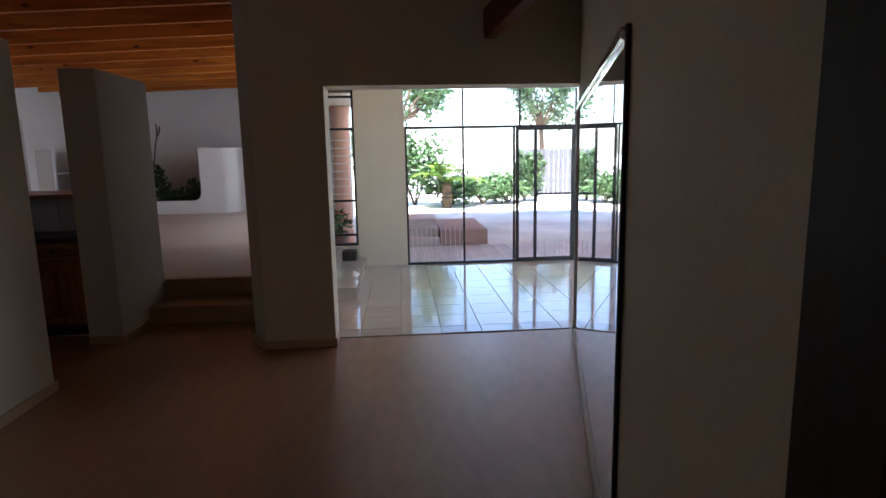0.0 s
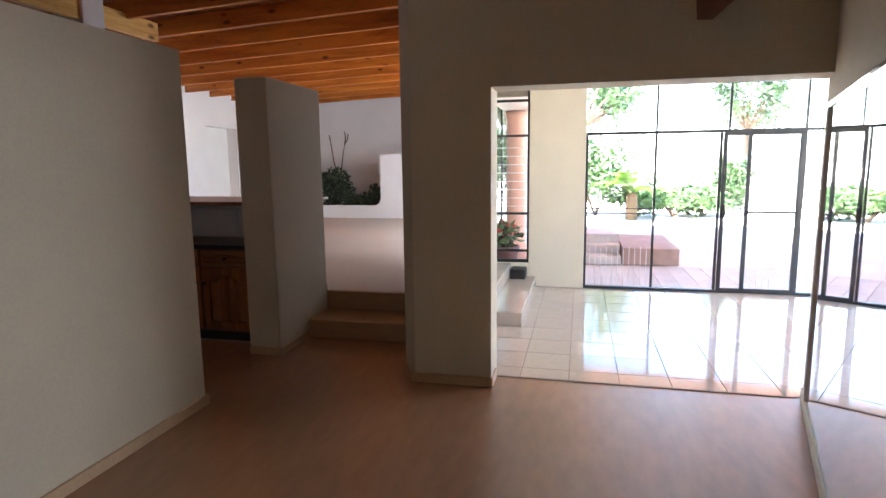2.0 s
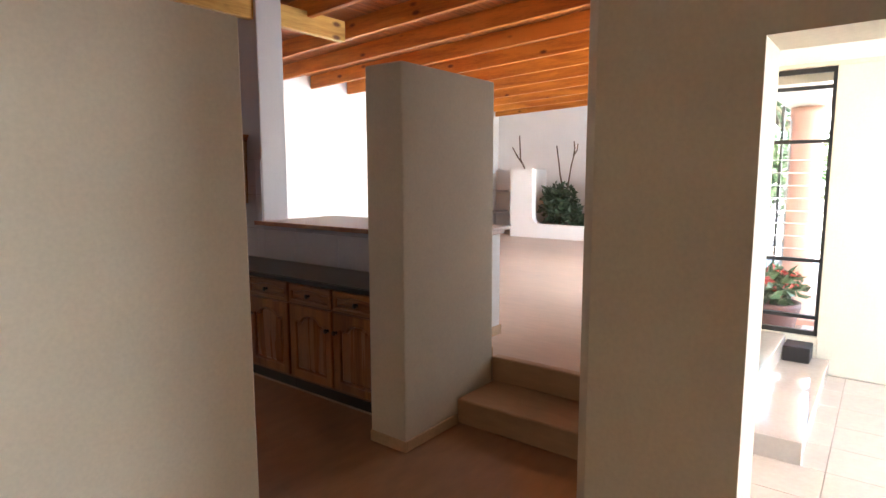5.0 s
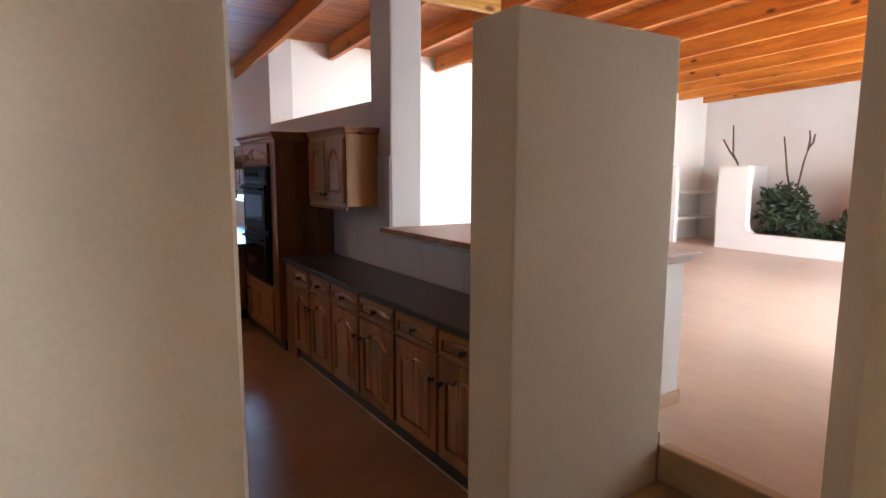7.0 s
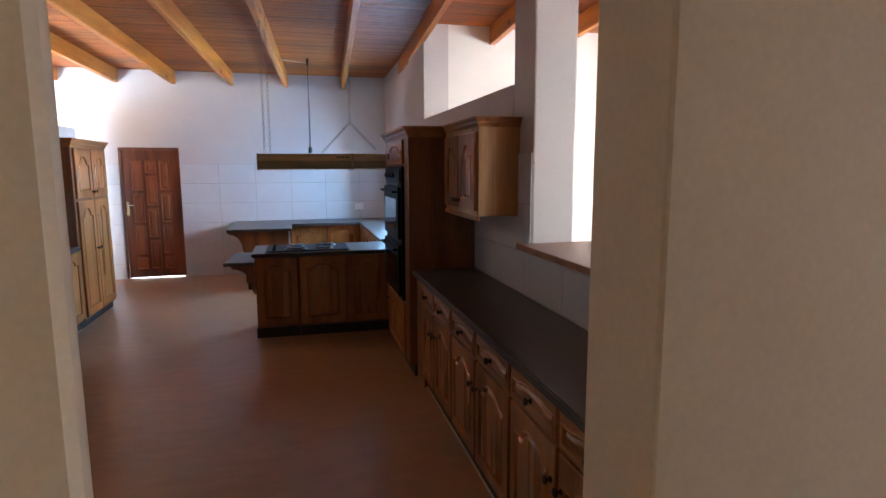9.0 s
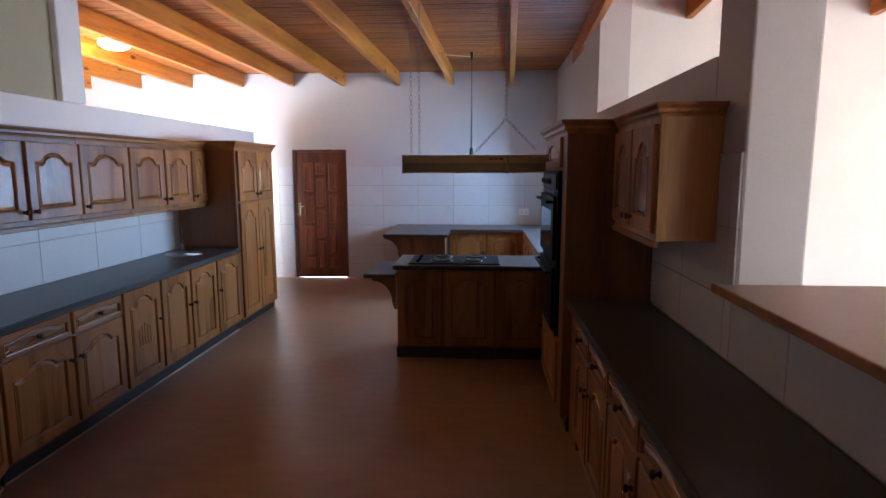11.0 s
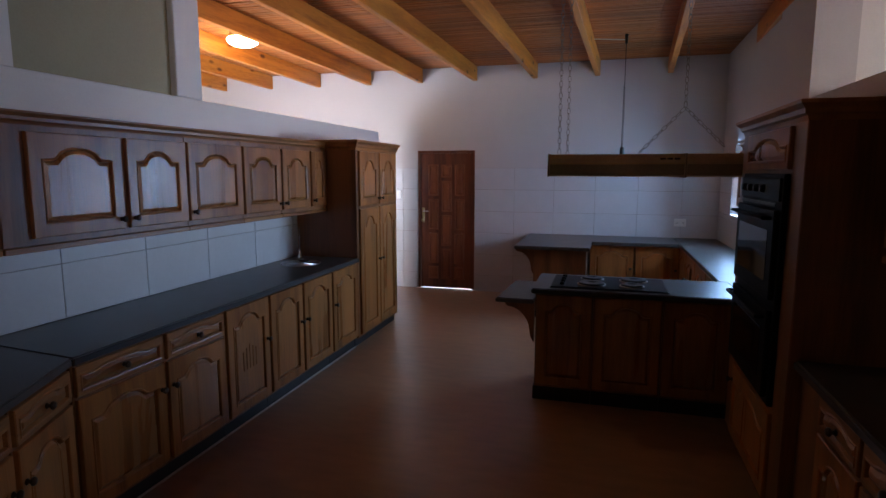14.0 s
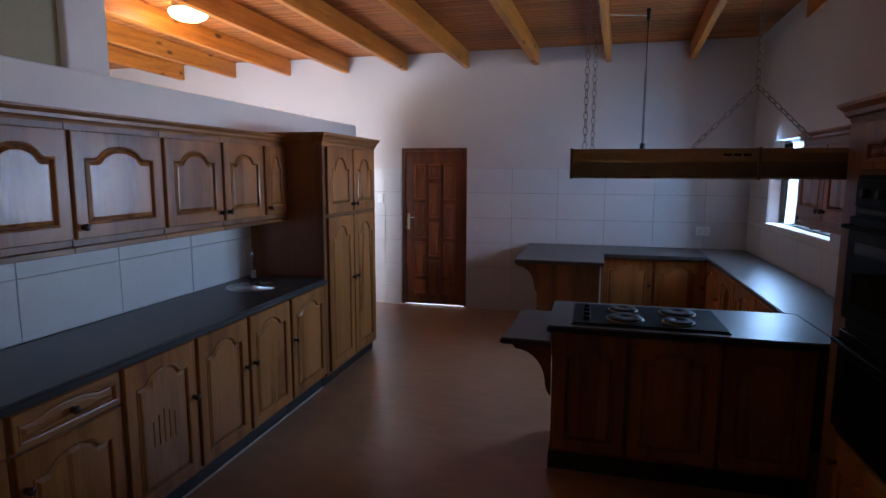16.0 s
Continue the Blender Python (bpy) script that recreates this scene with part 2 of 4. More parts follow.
M_BARK = material("bark", (0.12, 0.075, 0.045), 0.9, var=0.25, scale=12, grain=60, bump=0.6, stretch=(1, 1, 0.3))
M_SOIL = material("dark_soil", (0.035, 0.022, 0.014), 0.95, var=0.3, scale=10, grain=80, bump=0.8)
M_FENCE = material("weathered_fence_board", (0.12, 0.115, 0.125), 0.85, var=0.2, scale=4, grain=50, bump=0.3, stretch=(1, 1, 0.15), island=0.2)
M_ROOF = material("roof_sheet", (0.25, 0.16, 0.12), 0.7, var=0.1)
M_CLAY = material("clay_pot", (0.12, 0.05, 0.045), 0.7, var=0.15, scale=7, grain=60, bump=0.2)
M_FLOWER = material("red_petals", (0.55, 0.07, 0.05), 0.6, var=0.2, scale=10, bump=0)

# ---- building helpers ----


def link(name, bm, mat, parent=None, label=""):
    bmesh.ops.recalc_face_normals(bm, faces=bm.faces)
    me = bpy.data.meshes.new(name)
    bm.to_mesh(me)
    bm.free()
    for mm in (mat if isinstance(mat, (list, tuple)) else (mat,)):
        me.materials.append(mm)
    ob = new(name, me)
    ob.parent = parent
    return tagged(ob, label)


def part(name, bm, mat, parent, label=""):
    return link(name, bm, mat, parent, label)


def put(name, mesh, parent, x=0, y=0, z=0, label=""):
    """An object of its own on a shared mesh."""
    ob = new(name, mesh)
    ob.parent = parent
    ob.location = (x, y, z)
    return tagged(ob, label)


def thing(name, x, y, z, rz, label, category, group=""):
    ob = new(name)
    ob.matrix_basis = pose(x, y, z, 0, 0, rz)
    ob.empty_display_size = 0.05
    return tagged(ob, label, category, group)


def add_box(bm, x0, x1, y0, y1, z0, z1, bevel=0.0, seg=1):
    r = bmesh.ops.create_cube(bm, size=1.0)
    vs = r["verts"]
    for v in vs:
        v.co = Vector(((x0 + x1) / 2 + v.co.x * (x1 - x0), (y0 + y1) / 2 + v.co.y * (y1 - y0), (z0 + z1) / 2 + v.co.z * (z1 - z0)))
    if bevel:
        es = list({e for v in vs for e in v.link_edges})
        bmesh.ops.bevel(bm, geom=es, offset=bevel, segments=seg, affect="EDGES", profile=0.5)
    return bm


def box(x0, x1, y0, y1, z0, z1, bevel=0.0, seg=1):
    return add_box(bmesh.new(), x0, x1, y0, y1, z0, z1, bevel, seg)


def add_prism(bm, pts, z0, z1):
    """An upright prism over a plan outline."""
    lo = [bm.verts.new((x, y, z0)) for x, y in pts]
    hi = [bm.verts.new((x, y, z1)) for x, y in pts]
    n = len(pts)
    bm.faces.new(lo[::-1])
    bm.faces.new(hi)
    for i in range(n):
        bm.faces.new((lo[i], lo[(i + 1) % n], hi[(i + 1) % n], hi[i]))
    return bm


def add_lathe(bm, prof, x=0, y=0, z=0, n=16, axis="z"):
    """A turned shape: (radius, height) along an axis."""
    rings = []
    for r, h in prof:
        ring = []
        for i in range(n):
            a = 2 * math.pi * i / n
            c, s = r * math.cos(a), r * math.sin(a)
            co = (x + c, y + s, z + h) if axis == "z" else (x + c, y + h, z + s) if axis == "y" else (x + h, y + c, z + s)
            ring.append(bm.verts.new(co))
        rings.append(ring)
    for a, b in zip(rings, rings[1:]):
        for i in range(n):
            bm.faces.new((a[i], a[(i + 1) % n], b[(i + 1) % n], b[i]))
    bm.faces.new(rings[0][::-1])
    bm.faces.new(rings[-1])
    return bm


def add_tube(bm, pts, radius, n=8, taper=1.0):
    """A round bar along points."""
    rings = []
    pts = [Vector(p) for p in pts]
    for i, p in enumerate(pts):
        d = (pts[min(i + 1, len(pts) - 1)] - pts[max(i - 1, 0)]).normalized()
        u = d.orthogonal().normalized() if i == 0 else (u - d * u.dot(d)).normalized()
        w = d.cross(u)
        r = radius * (1 + (taper - 1) * i / max(1, len(pts) - 1))
        rings.append([bm.verts.new(p + r * (math.cos(2 * math.pi * k / n) * u + math.sin(2 * math.pi * k / n) * w)) for k in range(n)])
    for a, b in zip(rings, rings[1:]):
        for k in range(n):
            bm.faces.new((a[k], a[(k + 1) % n], b[(k + 1) % n], b[k]))
    bm.faces.new(rings[0][::-1])
    bm.faces.new(rings[-1])
    return bm


def smooth(ob):
    for p in ob.data.polygons:
        p.use_smooth = True
    return ob


def structure(name, bm, mat, label, category="wall"):
    return tagged(link(name, bm, mat), label, category, "", "structure")


# ---- large structure ----
WR = 3.02    # kitchen's bar wall
WL = -1.30   # kitchen's cabinet wall
ZL = 0.35    # level of the living room
TOPW = 0.87  # worktops round the hob
TOPH = 0.895  # worktops of the two long runs


def roof(y):
    """Height of the undersides of the beams."""
    return 2.985 + 0.03 * (11.0 - y)


# floors
structure("floor", add_prism(bmesh.new(), [(-6.5, -6), (2.18, -6), (2.18, 1.0), (3.24, 1.0), (3.24, 2.4), (3.3, 2.4), (3.3, 11.3), (-6.5, 11.3)], -0.2, 0.0), M_FLOOR, "warm brown vinyl floor, softly shining, in hall and kitchen", "floor")
floor_living = structure("floor_living", add_prism(bmesh.new(), [(3.24, 1.06), (12.3, 1.06), (12.3, 7.95), (3.3, 7.95), (3.3, 2.4), (3.24, 2.4)], -0.2, ZL), M_LIVING, "pale wooden laminate floor of the raised living room", "floor")
sun_floor = structure("floor_sunroom", box(2.18, 5.6, -6, 1.0, -0.2, -0.012), M_GROUT, "grouted bed of the glossy tiled sunroom floor", "floor")

# ceiling of thin laths over beams
bm = bmesh.new()
y = -6.0
while y < 11.25:
    z = roof(y) + 0.20
    x0 = -6.5
    for x1 in (-1.9, 2.1, 6.2, 12.4):
        g = random.uniform(-0.002, 0.002)
        add_box(bm, x0, x1 - 0.004, y, y + 0.029, z + g, z + 0.012 + g)
        x0 = x1
    y += 0.036
ceiling = structure("ceiling", bm, M_REED, "ceiling of thin red-brown stained wooden laths", "ceiling")
bm = bmesh.new()
vs = [bm.verts.new((x, y, roof(y) + 0.215)) for x, y in ((-6.5, -6), (12.5, -6), (12.5, 11.3), (-6.5, 11.3))] + [bm.verts.new((x, y, roof(y) + 0.42)) for x, y in ((-6.5, -6), (12.5, -6), (12.5, 11.3), (-6.5, 11.3))]
for f in ((0, 1, 2, 3), (7, 6, 5, 4), (0, 4, 5, 1), (1, 5, 6, 2), (2, 6, 7, 3), (3, 7, 4, 0)):
    bm.faces.new([vs[i] for i in f])
structure("roof", bm, M_GAP, "dark boarding of the roof above the ceiling laths", "roof")

# kitchen walls
far = bmesh.new()
add_box(far, -6.5, -1.02, 11.0, 11.25, 0, 3.25)
add_box(far, -1.02, -0.16, 11.0, 11.25, 2.03, 3.25)
add_box(far, -0.16, 3.3, 11.0, 11.25, 0, 3.25)
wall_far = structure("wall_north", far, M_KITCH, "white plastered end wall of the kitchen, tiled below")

right = bmesh.new()
add_box(right, WR, 3.30, 2.475, 4.57, 0, 1.21)                  # below the bar
add_box(right, WR, 3.30, 4.57, 4.915, 0, 3.45, 0.012, 2)        # pillar
add_box(right, WR, 3.30, 4.915, 7.69, 0, 2.25)
add_box(right, WR, 3.30, 7.69, 8.55, 0, 3.45)
add_box(right, WR + 0.05, 3.30, 8.55, 10.28, 0, 1.22)
add_box(right, WR + 0.05, 3.30, 8.55, 10.28, 2.04, 3.45)
add_box(right, WR + 0.05, 3.30, 10.28, 11.0, 0, 3.45)
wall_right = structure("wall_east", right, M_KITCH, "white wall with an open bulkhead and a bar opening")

left = bmesh.new()
add_box(left, WL - 0.28, WL, 4.95, 10.2, 0, 2.255, 0.01, 2)
add_box(left, WL - 0.28, WL, 4.9, 5.25, 2.255, 3.4)
add_box(left, WL - 0.28, WL, 6.43, 6.70, 2.255, 3.4, 0.012, 2)
add_prism(left, [(WL, 4.95), (WL - 0.28, 5.0), (-0.52, 2.46), (-0.24, 2.46)], 0, 3.4)
wall_left = structure("wall_west", left, M_WHITE, "white cabinet wall with high openings to a corridor")
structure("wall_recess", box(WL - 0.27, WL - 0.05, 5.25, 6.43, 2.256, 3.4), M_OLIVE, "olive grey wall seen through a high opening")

# hall: freestanding wall, partition, corner block with the wide opening
structure("wall_hall", add_prism(bmesh.new(), [(-4.2, 2.18), (1.262, 2.18), (1.277, 2.195), (1.20, 2.45), (1.18, 2.465), (-4.2, 2.465)], 0, 2.285), M_WALL, "cream plastered freestanding hall wall, lower than the ceiling")
structure("wall_partition", box(2.278, 3.225, 2.19, 2.472, 0, 2.272, 0.009, 2), M_WALL, "cream plastered partition wall between stairs and kitchen")
blk = bmesh.new()
add_prism(blk, [(1.955, 0.36), (1.955, 0.92), (2.22, 1.07), (5.75, 1.07), (5.75, 0.98), (2.24, 0.98), (2.24, 0.36)], 0, 3.6)
add_prism(blk, [(1.955, -1.70), (1.955, 0.36), (2.24, 0.36), (2.24, -1.75)], 2.075, 3.6)
structure("wall_opening", blk, M_WALL, "cream plastered wall with a wide opening to the sunroom")


def slant(x, off=0.0):
    """The mirror wall's line, at a distance in front of it."""
    return -1.135 - 0.262 * x + off * 1.034


structure("wall_mirror", add_prism(bmesh.new(), [(-2.14, slant(-2.14)), (2.24, slant(2.24)), (2.24, slant(2.24) - 0.3), (-2.14, slant(-2.14) - 0.3)], 0, 3.6), M_WALL, "cream plastered hall wall that carries a large mirror")
structure("wall_back", box(-4.4, -4.15, -6, 2.5, 0, 3.6), M_WALL, "plain plastered end wall of the hall")
structure("wall_hall_side", box(-4.2, -2.35, -1.45, -1.2, 0, 3.6), M_WALL, "plain plastered wall beside the entrance")
structure("wall_kitchen_back", box(-6.4, -6.15, 2.4, 11.2, 0, 3.5), M_WHITE, "white wall closing the corridor")

# living room shell
liv = bmesh.new()
add_box(liv, 3.30, 9.2, 7.69, 7.95, 0, 3.5)
add_box(liv, 9.2, 10.35, 7.69, 7.95, 2.45, 3.5)
add_box(liv, 9.2, 10.35, 7.951, 7.99, 0, 3.5)
add_box(liv, 10.35, 12.3, 7.69, 7.95, 0, 3.5)
structure("wall_living_north", liv, M_WHITE, "white plastered wall of the living room")
structure("wall_living_east", box(12.0, 12.25, 1.0, 7.69, 0, 3.6), M_WHITE, "white plastered wall behind the planter")
liv = bmesh.new()
add_box(liv, 9.95, 12.0, 1.07, 1.27, 0, 3.6)
add_box(liv, 5.47, 9.95, 1.07, 1.27, 2.75, 3.6)
add_box(liv, 5.47, 5.75, 1.072, 1.27, 0, 2.75)
structure("wall_living_south", liv, M_WHITE, "white plastered window wall of the living room")
# stairs
st = thing("stairs", 0, 0, 0, 0, "two beige vinyl-covered steps up to the living room", "stairs")
part("step", box(2.80, 3.26, 1.07, 2.19, 0.0, 0.172, 0.012, 2), M_STEP, st)
part("step", box(3.225, 3.30, 1.07, 2.19, 0.172, ZL + 0.003, 0.01, 2), M_STEP, st)

# sunroom shell
sr = bmesh.new()
add_box(sr, 5.40, 5.62, -0.285, 0.40, 0, 2.5, 0.008, 2)
structure("wall_sunroom_pier", sr, M_WALL, "cream plastered pier between sunroom windows")
sr = bmesh.new()
add_box(sr, 5.40, 5.62, -6, 1.0, 2.5, 3.6)
add_box(sr, 2.0, 5.6, -6.2, -6.0, 0, 3.6)
add_box(sr, 5.40, 5.62, 0.40, 1.0, 0, 0.30)
structure("wall_sunroom", sr, M_WALL, "cream plastered wall over the sunroom glass")
structure("ceiling_sunroom", box(2.24, 5.62, -6.2, 1.0, 2.53, 2.6), M_WHITE, "plain white ceiling of the sunroom", "ceiling")

# beams, slightly askew to the walls
SKEW = 0.05
BEAM_X = [-4.22, -3.40, -2.58, -1.76, -0.965, -0.17, 0.67, 1.49, 2.39, 3.17] + [3.98 + 0.806 * i for i in range(11)]
for xf in BEAM_X:
    y1 = 11.0 if xf < 3.2 else 7.69
    y0 = 1.30 if xf > 2.6 else -5.9
    bm = bmesh.new()
    for dz0, dz1 in ((0.0, 0.20),):
        vs = []
        for xx, yy, dz in ((-.032, y0, dz0), (.032, y0, dz0), (.032, y0, dz1), (-.032, y0, dz1), (-.032, y1, dz0), (.032, y1, dz0), (.032, y1, dz1), (-.032, y1, dz1)):
            vs.append(bm.verts.new((xf + SKEW * (yy - 11.0) + xx, yy, roof(yy) + dz)))
        for f in ((0, 1, 2, 3), (7, 6, 5, 4), (0, 4, 5, 1), (1, 5, 6, 2), (2, 6, 7, 3), (3, 7, 4, 0)):
            bm.faces.new([vs[k] for k in f])
    bmesh.ops.bevel(bm, geom=list(bm.edges), offset=0.005, segments=1, affect="EDGES")
    tagged(link("ceiling_beam", bm, M_BEAM), "orange varnished knotty pine ceiling beam", "beam", "ceiling beams", "structure")
structure("girder", box(0.2, 4.12, 4.60, 4.67, 3.03, 3.235, 0.005), M_GIRD, "yellow knotty pine girder resting on the pillar", "beam")
bm = box(-0.05, 0.05, 0, 4.5, 0, 0.22, 0.006)
hb = structure("hall_rafter", bm, M_DOOR, "dark red-brown rafter in the hall", "beam")
hb.matrix_basis = pose(1.955, -0.93, 2.41, 9, 0, 103)

# ---- skirtings ----


def skirting(p, q, h=0.07, z=0.0, t=0.014):
    p, q = Vector((*p, 0)), Vector((*q, 0))
    d = (q - p).length
    bm = box(0, d, -t, 0, 0, h, 0.004)
    ob = structure("baseboard", bm, M_SKIRTW, "tan timber skirting along the wall", "baseboard")
    a = math.degrees(math.atan2(q.y - p.y, q.x - p.x))
    ob.matrix_basis = pose(p.x, p.y, z, 0, 0, a)


skirting((-4.1, 2.18), (1.288, 2.18))
skirting((1.28, 2.17), (1.195, 2.465))
skirting((1.955, 0.934), (1.955, 0.346))
skirting((2.22, 1.084), (1.955, 0.934))
skirting((1.955, 0.36), (2.16, 0.36))
skirting((2.278, 2.19), (2.79, 2.19))
skirting((2.278, 2.47), (2.278, 2.176))
skirting((3.225, 2.19), (3.225, 2.47), 0.07, ZL)

# ---- fitted kitchen ----
CACHE = {}


def outline(w, h, m, a, n=26):
    """A door outline with a cathedral arch of rise a, inset by m: (x, z)."""
    pts = [(m, m), (w - m, m)]
    for i in range(n + 1):
        u = 1 - i / n
        k = abs(u - 0.5) / 0.5
        v = max(0.0, 1 - k / 0.74)
        ease = min(1.0, v / 0.32)
        dome = (1 - (1 - v) ** 2.3) * ease * ease * (3 - 2 * ease)
        pts.append((m + u * (w - 2 * m), h - m - a * (1 - dome)))
    return pts


def loft(rings, cap=True):
    bm = bmesh.new()
    rows = [[bm.verts.new(p) for p in r] for r in rings]
    n = len(rows[0])
    for a, b in zip(rows, rows[1:]):
        for i in range(n):
            bm.faces.new((a[i], a[(i + 1) % n], b[(i + 1) % n], b[i]))
    if cap:
        bm.faces.new(rows[-1])
    return bm


def ring(w, h, m, a, y):
    return [(x, y, z) for x, z in outline(w, h, m, a)]


def mesh_of(name, bm, mat):
    bmesh.ops.recalc_face_normals(bm, faces=bm.faces)
    me = bpy.data.meshes.new(name)
    bm.to_mesh(me)
    bm.free()
    me.materials.append(mat)
    return me


def door_meshes(w, h, arch, stile, mat, pmat):
    key = (round(w, 3), round(h, 3), arch, stile, mat.name)
    if key not in CACHE:
        a = arch
        fr = loft([ring(w, h, 0.0, 0, 0.0), ring(w, h, 0.0, 0, -0.016), ring(w, h, 0.004, 0, -0.020), ring(w, h, stile - 0.004, a, -0.020),
                   ring(w, h, stile, a, -0.024), ring(w, h, stile + 0.006, a, -0.022), ring(w, h, stile + 0.011, a, -0.010), ring(w, h, stile + 0.012, a, -0.002)], False)
        pn = loft([ring(w, h, stile + 0.0125, a, -0.001), ring(w, h, stile + 0.0125, a, -0.009), ring(w, h, stile + 0.016, a, -0.010), ring(w, h, stile + 0.028, a, -0.018), ring(w, h, stile + 0.031, a, -0.0185)])
        CACHE[key] = (mesh_of("door", fr, mat), mesh_of("panel", pn, pmat))
    return CACHE[key]


def knob_mesh():
    if "knob" not in CACHE:
        bm = add_lathe(bmesh.new(), [(0.012, 0.0), (0.014, -0.004), (0.007, -0.010), (0.009, -0.016), (0.017, -0.022), (0.018, -0.029), (0.011, -0.036)], axis="y", n=12)
        me = mesh_of("knob", bm, M_KNOB)
        for p in me.polygons:
            p.use_smooth = True
        CACHE["knob"] = me
    return CACHE["knob"]


def door(cab, x, z, w, h, knob, arch=0.06, stile=0.062, low=True, mat=None, pmat=None, knob_z=None):
    """A cathedral door under a cabinet; knob: 'l', 'r' or ''."""
    fm, pm = door_meshes(w, h, arch, stile, mat or M_OAK, pmat or M_OAKP)
    d = put("door", fm, cab, x, -0.001, z)
    put("panel", pm, d)
    if knob:
        kx = 0.03 if knob == "l" else w - 0.03
        kz = knob_z if knob_z is not None else (0.09 if low else h - 0.14)
        put("knob", knob_mesh(), d, kx, -0.020, kz, "dark turned wooden knob")
    return d


def drawer(cab, x, z, w, h):
    fm, pm = door_meshes(w, h, 0.020, 0.024, M_OAKH, M_OAKH)
    d = put("drawer", fm, cab, x, -0.001, z)
    put("panel", pm, d)
    put("knob", knob_mesh(), d, w / 2, -0.020, h / 2, "dark turned wooden knob")


def base_unit(x, y, rz, w, spec, label, depth=0.60, top=0.828):
    """A floor cabinet: 'dd' drawer over door, 'd' one door; knob side with it."""
    cab = thing("base_cabinet", x, y, 0, rz, label, "cabinet", "floor cabinets")
    up = top - 0.828
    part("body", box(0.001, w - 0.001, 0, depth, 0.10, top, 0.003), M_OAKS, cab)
    part("plinth", box(0.001, w - 0.001, 0.03, depth, 0.0, 0.10), M_KICK, cab, "black recessed plinth")
    part("floor_bead", box(0.001, w - 0.001, 0.018, 0.029, 0.0, 0.012, 0.003), M_LEDGE, cab, "thin pale bead along the floor")
    if spec[0] == "dd":
        drawer(cab, 0.014, 0.675 + up, w - 0.028, 0.143)
        door(cab, 0.014, 0.125, w - 0.028, 0.535 + up, spec[1], low=False, arch=0.055)
    else:
        door(cab, 0.014, 0.125, w - 0.028, 0.695 + up, spec[1], low=False, arch=0.06, knob_z=0.42)
    return cab


OAKL = "brown oak floor cabinet with arched door, under dark worktop"
OAKD = "brown oak floor cabinet, drawer over arched door, under dark worktop"
XF = WL + 0.64
for y0, y1, spec in ((4.87, 5.435, ("dd", "r")), (5.435, 5.955, ("dd", "l")), (5.955, 6.455, ("d", "r")), (6.455, 6.935, ("d", "r")), (6.935, 7.445, ("d", "l")), (7.445, 7.99, ("d", "l"))):
    c = base_unit(XF, y0, 90, y1 - y0, spec, OAKD if spec[0] == "dd" else OAKL, top=TOPH - 0.042)
    if y0 == 5.955:
        for k in range(5):
            part("flute", box(0.165 + 0.036 * k, 0.177 + 0.036 * k, -0.0235, -0.017, 0.40, 0.53 + 0.02 * (2 - abs(k - 2)), 0.003), M_OAK, c, "carved vertical flute")
# angled run towards the hall wall
DIAG = (0.425, -0.905)
diag_a = math.degrees(math.atan2(-DIAG[1], -DIAG[0]))
for k in range(4):
    s0 = 0.02 + 0.47 * (k + 1)
    base_unit(XF + DIAG[0] * s0, 4.87 + DIAG[1] * s0, diag_a, 0.465, ("dd", "r" if k % 2 else "l"), OAKD, 0.56, TOPH - 0.042)


def worktop(name, pts, label, mat=None, z0=0.83, z1=TOPW):
    bm = add_prism(bmesh.new(), pts, z0, z1)
    bmesh.ops.bevel(bm, geom=[e for e in bm.edges if abs(e.verts[0].co.z - e.verts[1].co.z) < 1e-4], offset=0.007, segments=2, affect="EDGES")
    return tagged(link(name, bm, mat or M_TOP), label, "worktop")


wt_left = worktop("worktop", [(WL, 4.93), (XF + 0.03, 4.865), (XF + 0.03, 7.995), (WL, 7.995)], "dark grey laminate worktop on oak cabinets, with round sink", None, TOPH - 0.04, TOPH)
worktop("worktop", [(WL, 4.925), (XF + 0.03, 4.86), (XF + 0.03 + DIAG[0] * 2.55, 4.86 + DIAG[1] * 2.55), (-0.22, 2.49)], "dark grey laminate worktop on the angled cabinets", None, TOPH - 0.04, TOPH)

for wt, x0, x1, y0, y1, z in ((wt_left, XF + 0.0305, XF + 0.0355, 4.87, 7.99, TOPH), (wt_left, WL, XF + 0.029, 7.9955, 7.999, TOPH)):
    part("edging", box(x0, x1, y0, y1, z - 0.036, z - 0.006, 0.002), M_KICK, wt, "dark edging strip")

# tall larder
tu = thing("larder_cabinet", WL + 0.65, 8.0, 0, 90, "tall brown stained oak larder cabinet with four arched doors", "cabinet")
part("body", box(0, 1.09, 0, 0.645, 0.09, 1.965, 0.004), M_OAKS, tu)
part("plinth", box(0.0, 1.09, 0.04, 0.645, 0, 0.09), M_KICK, tu, "black recessed plinth")
part("cornice", loft([[(x, y, z) for x, y in ((-o, -o), (1.09 + o, -o), (1.09 + o, 0.645), (-o, 0.645))] for o, z in ((0, 1.93), (0.006, 1.95), (0.018, 1.965), (0.022, 1.985), (0.04, 2.005), (0.042, 2.025))]), M_OAKH, tu)
for k in range(2):
    door(tu, 0.05 + 0.505 * k, 0.12, 0.485, 1.245, "r" if k == 0 else "l", 0.09, 0.075, knob_z=0.70)
    door(tu, 0.05 + 0.505 * k, 1.395, 0.485, 0.525, "r" if k == 0 else "l", 0.09, 0.075, knob_z=0.06)


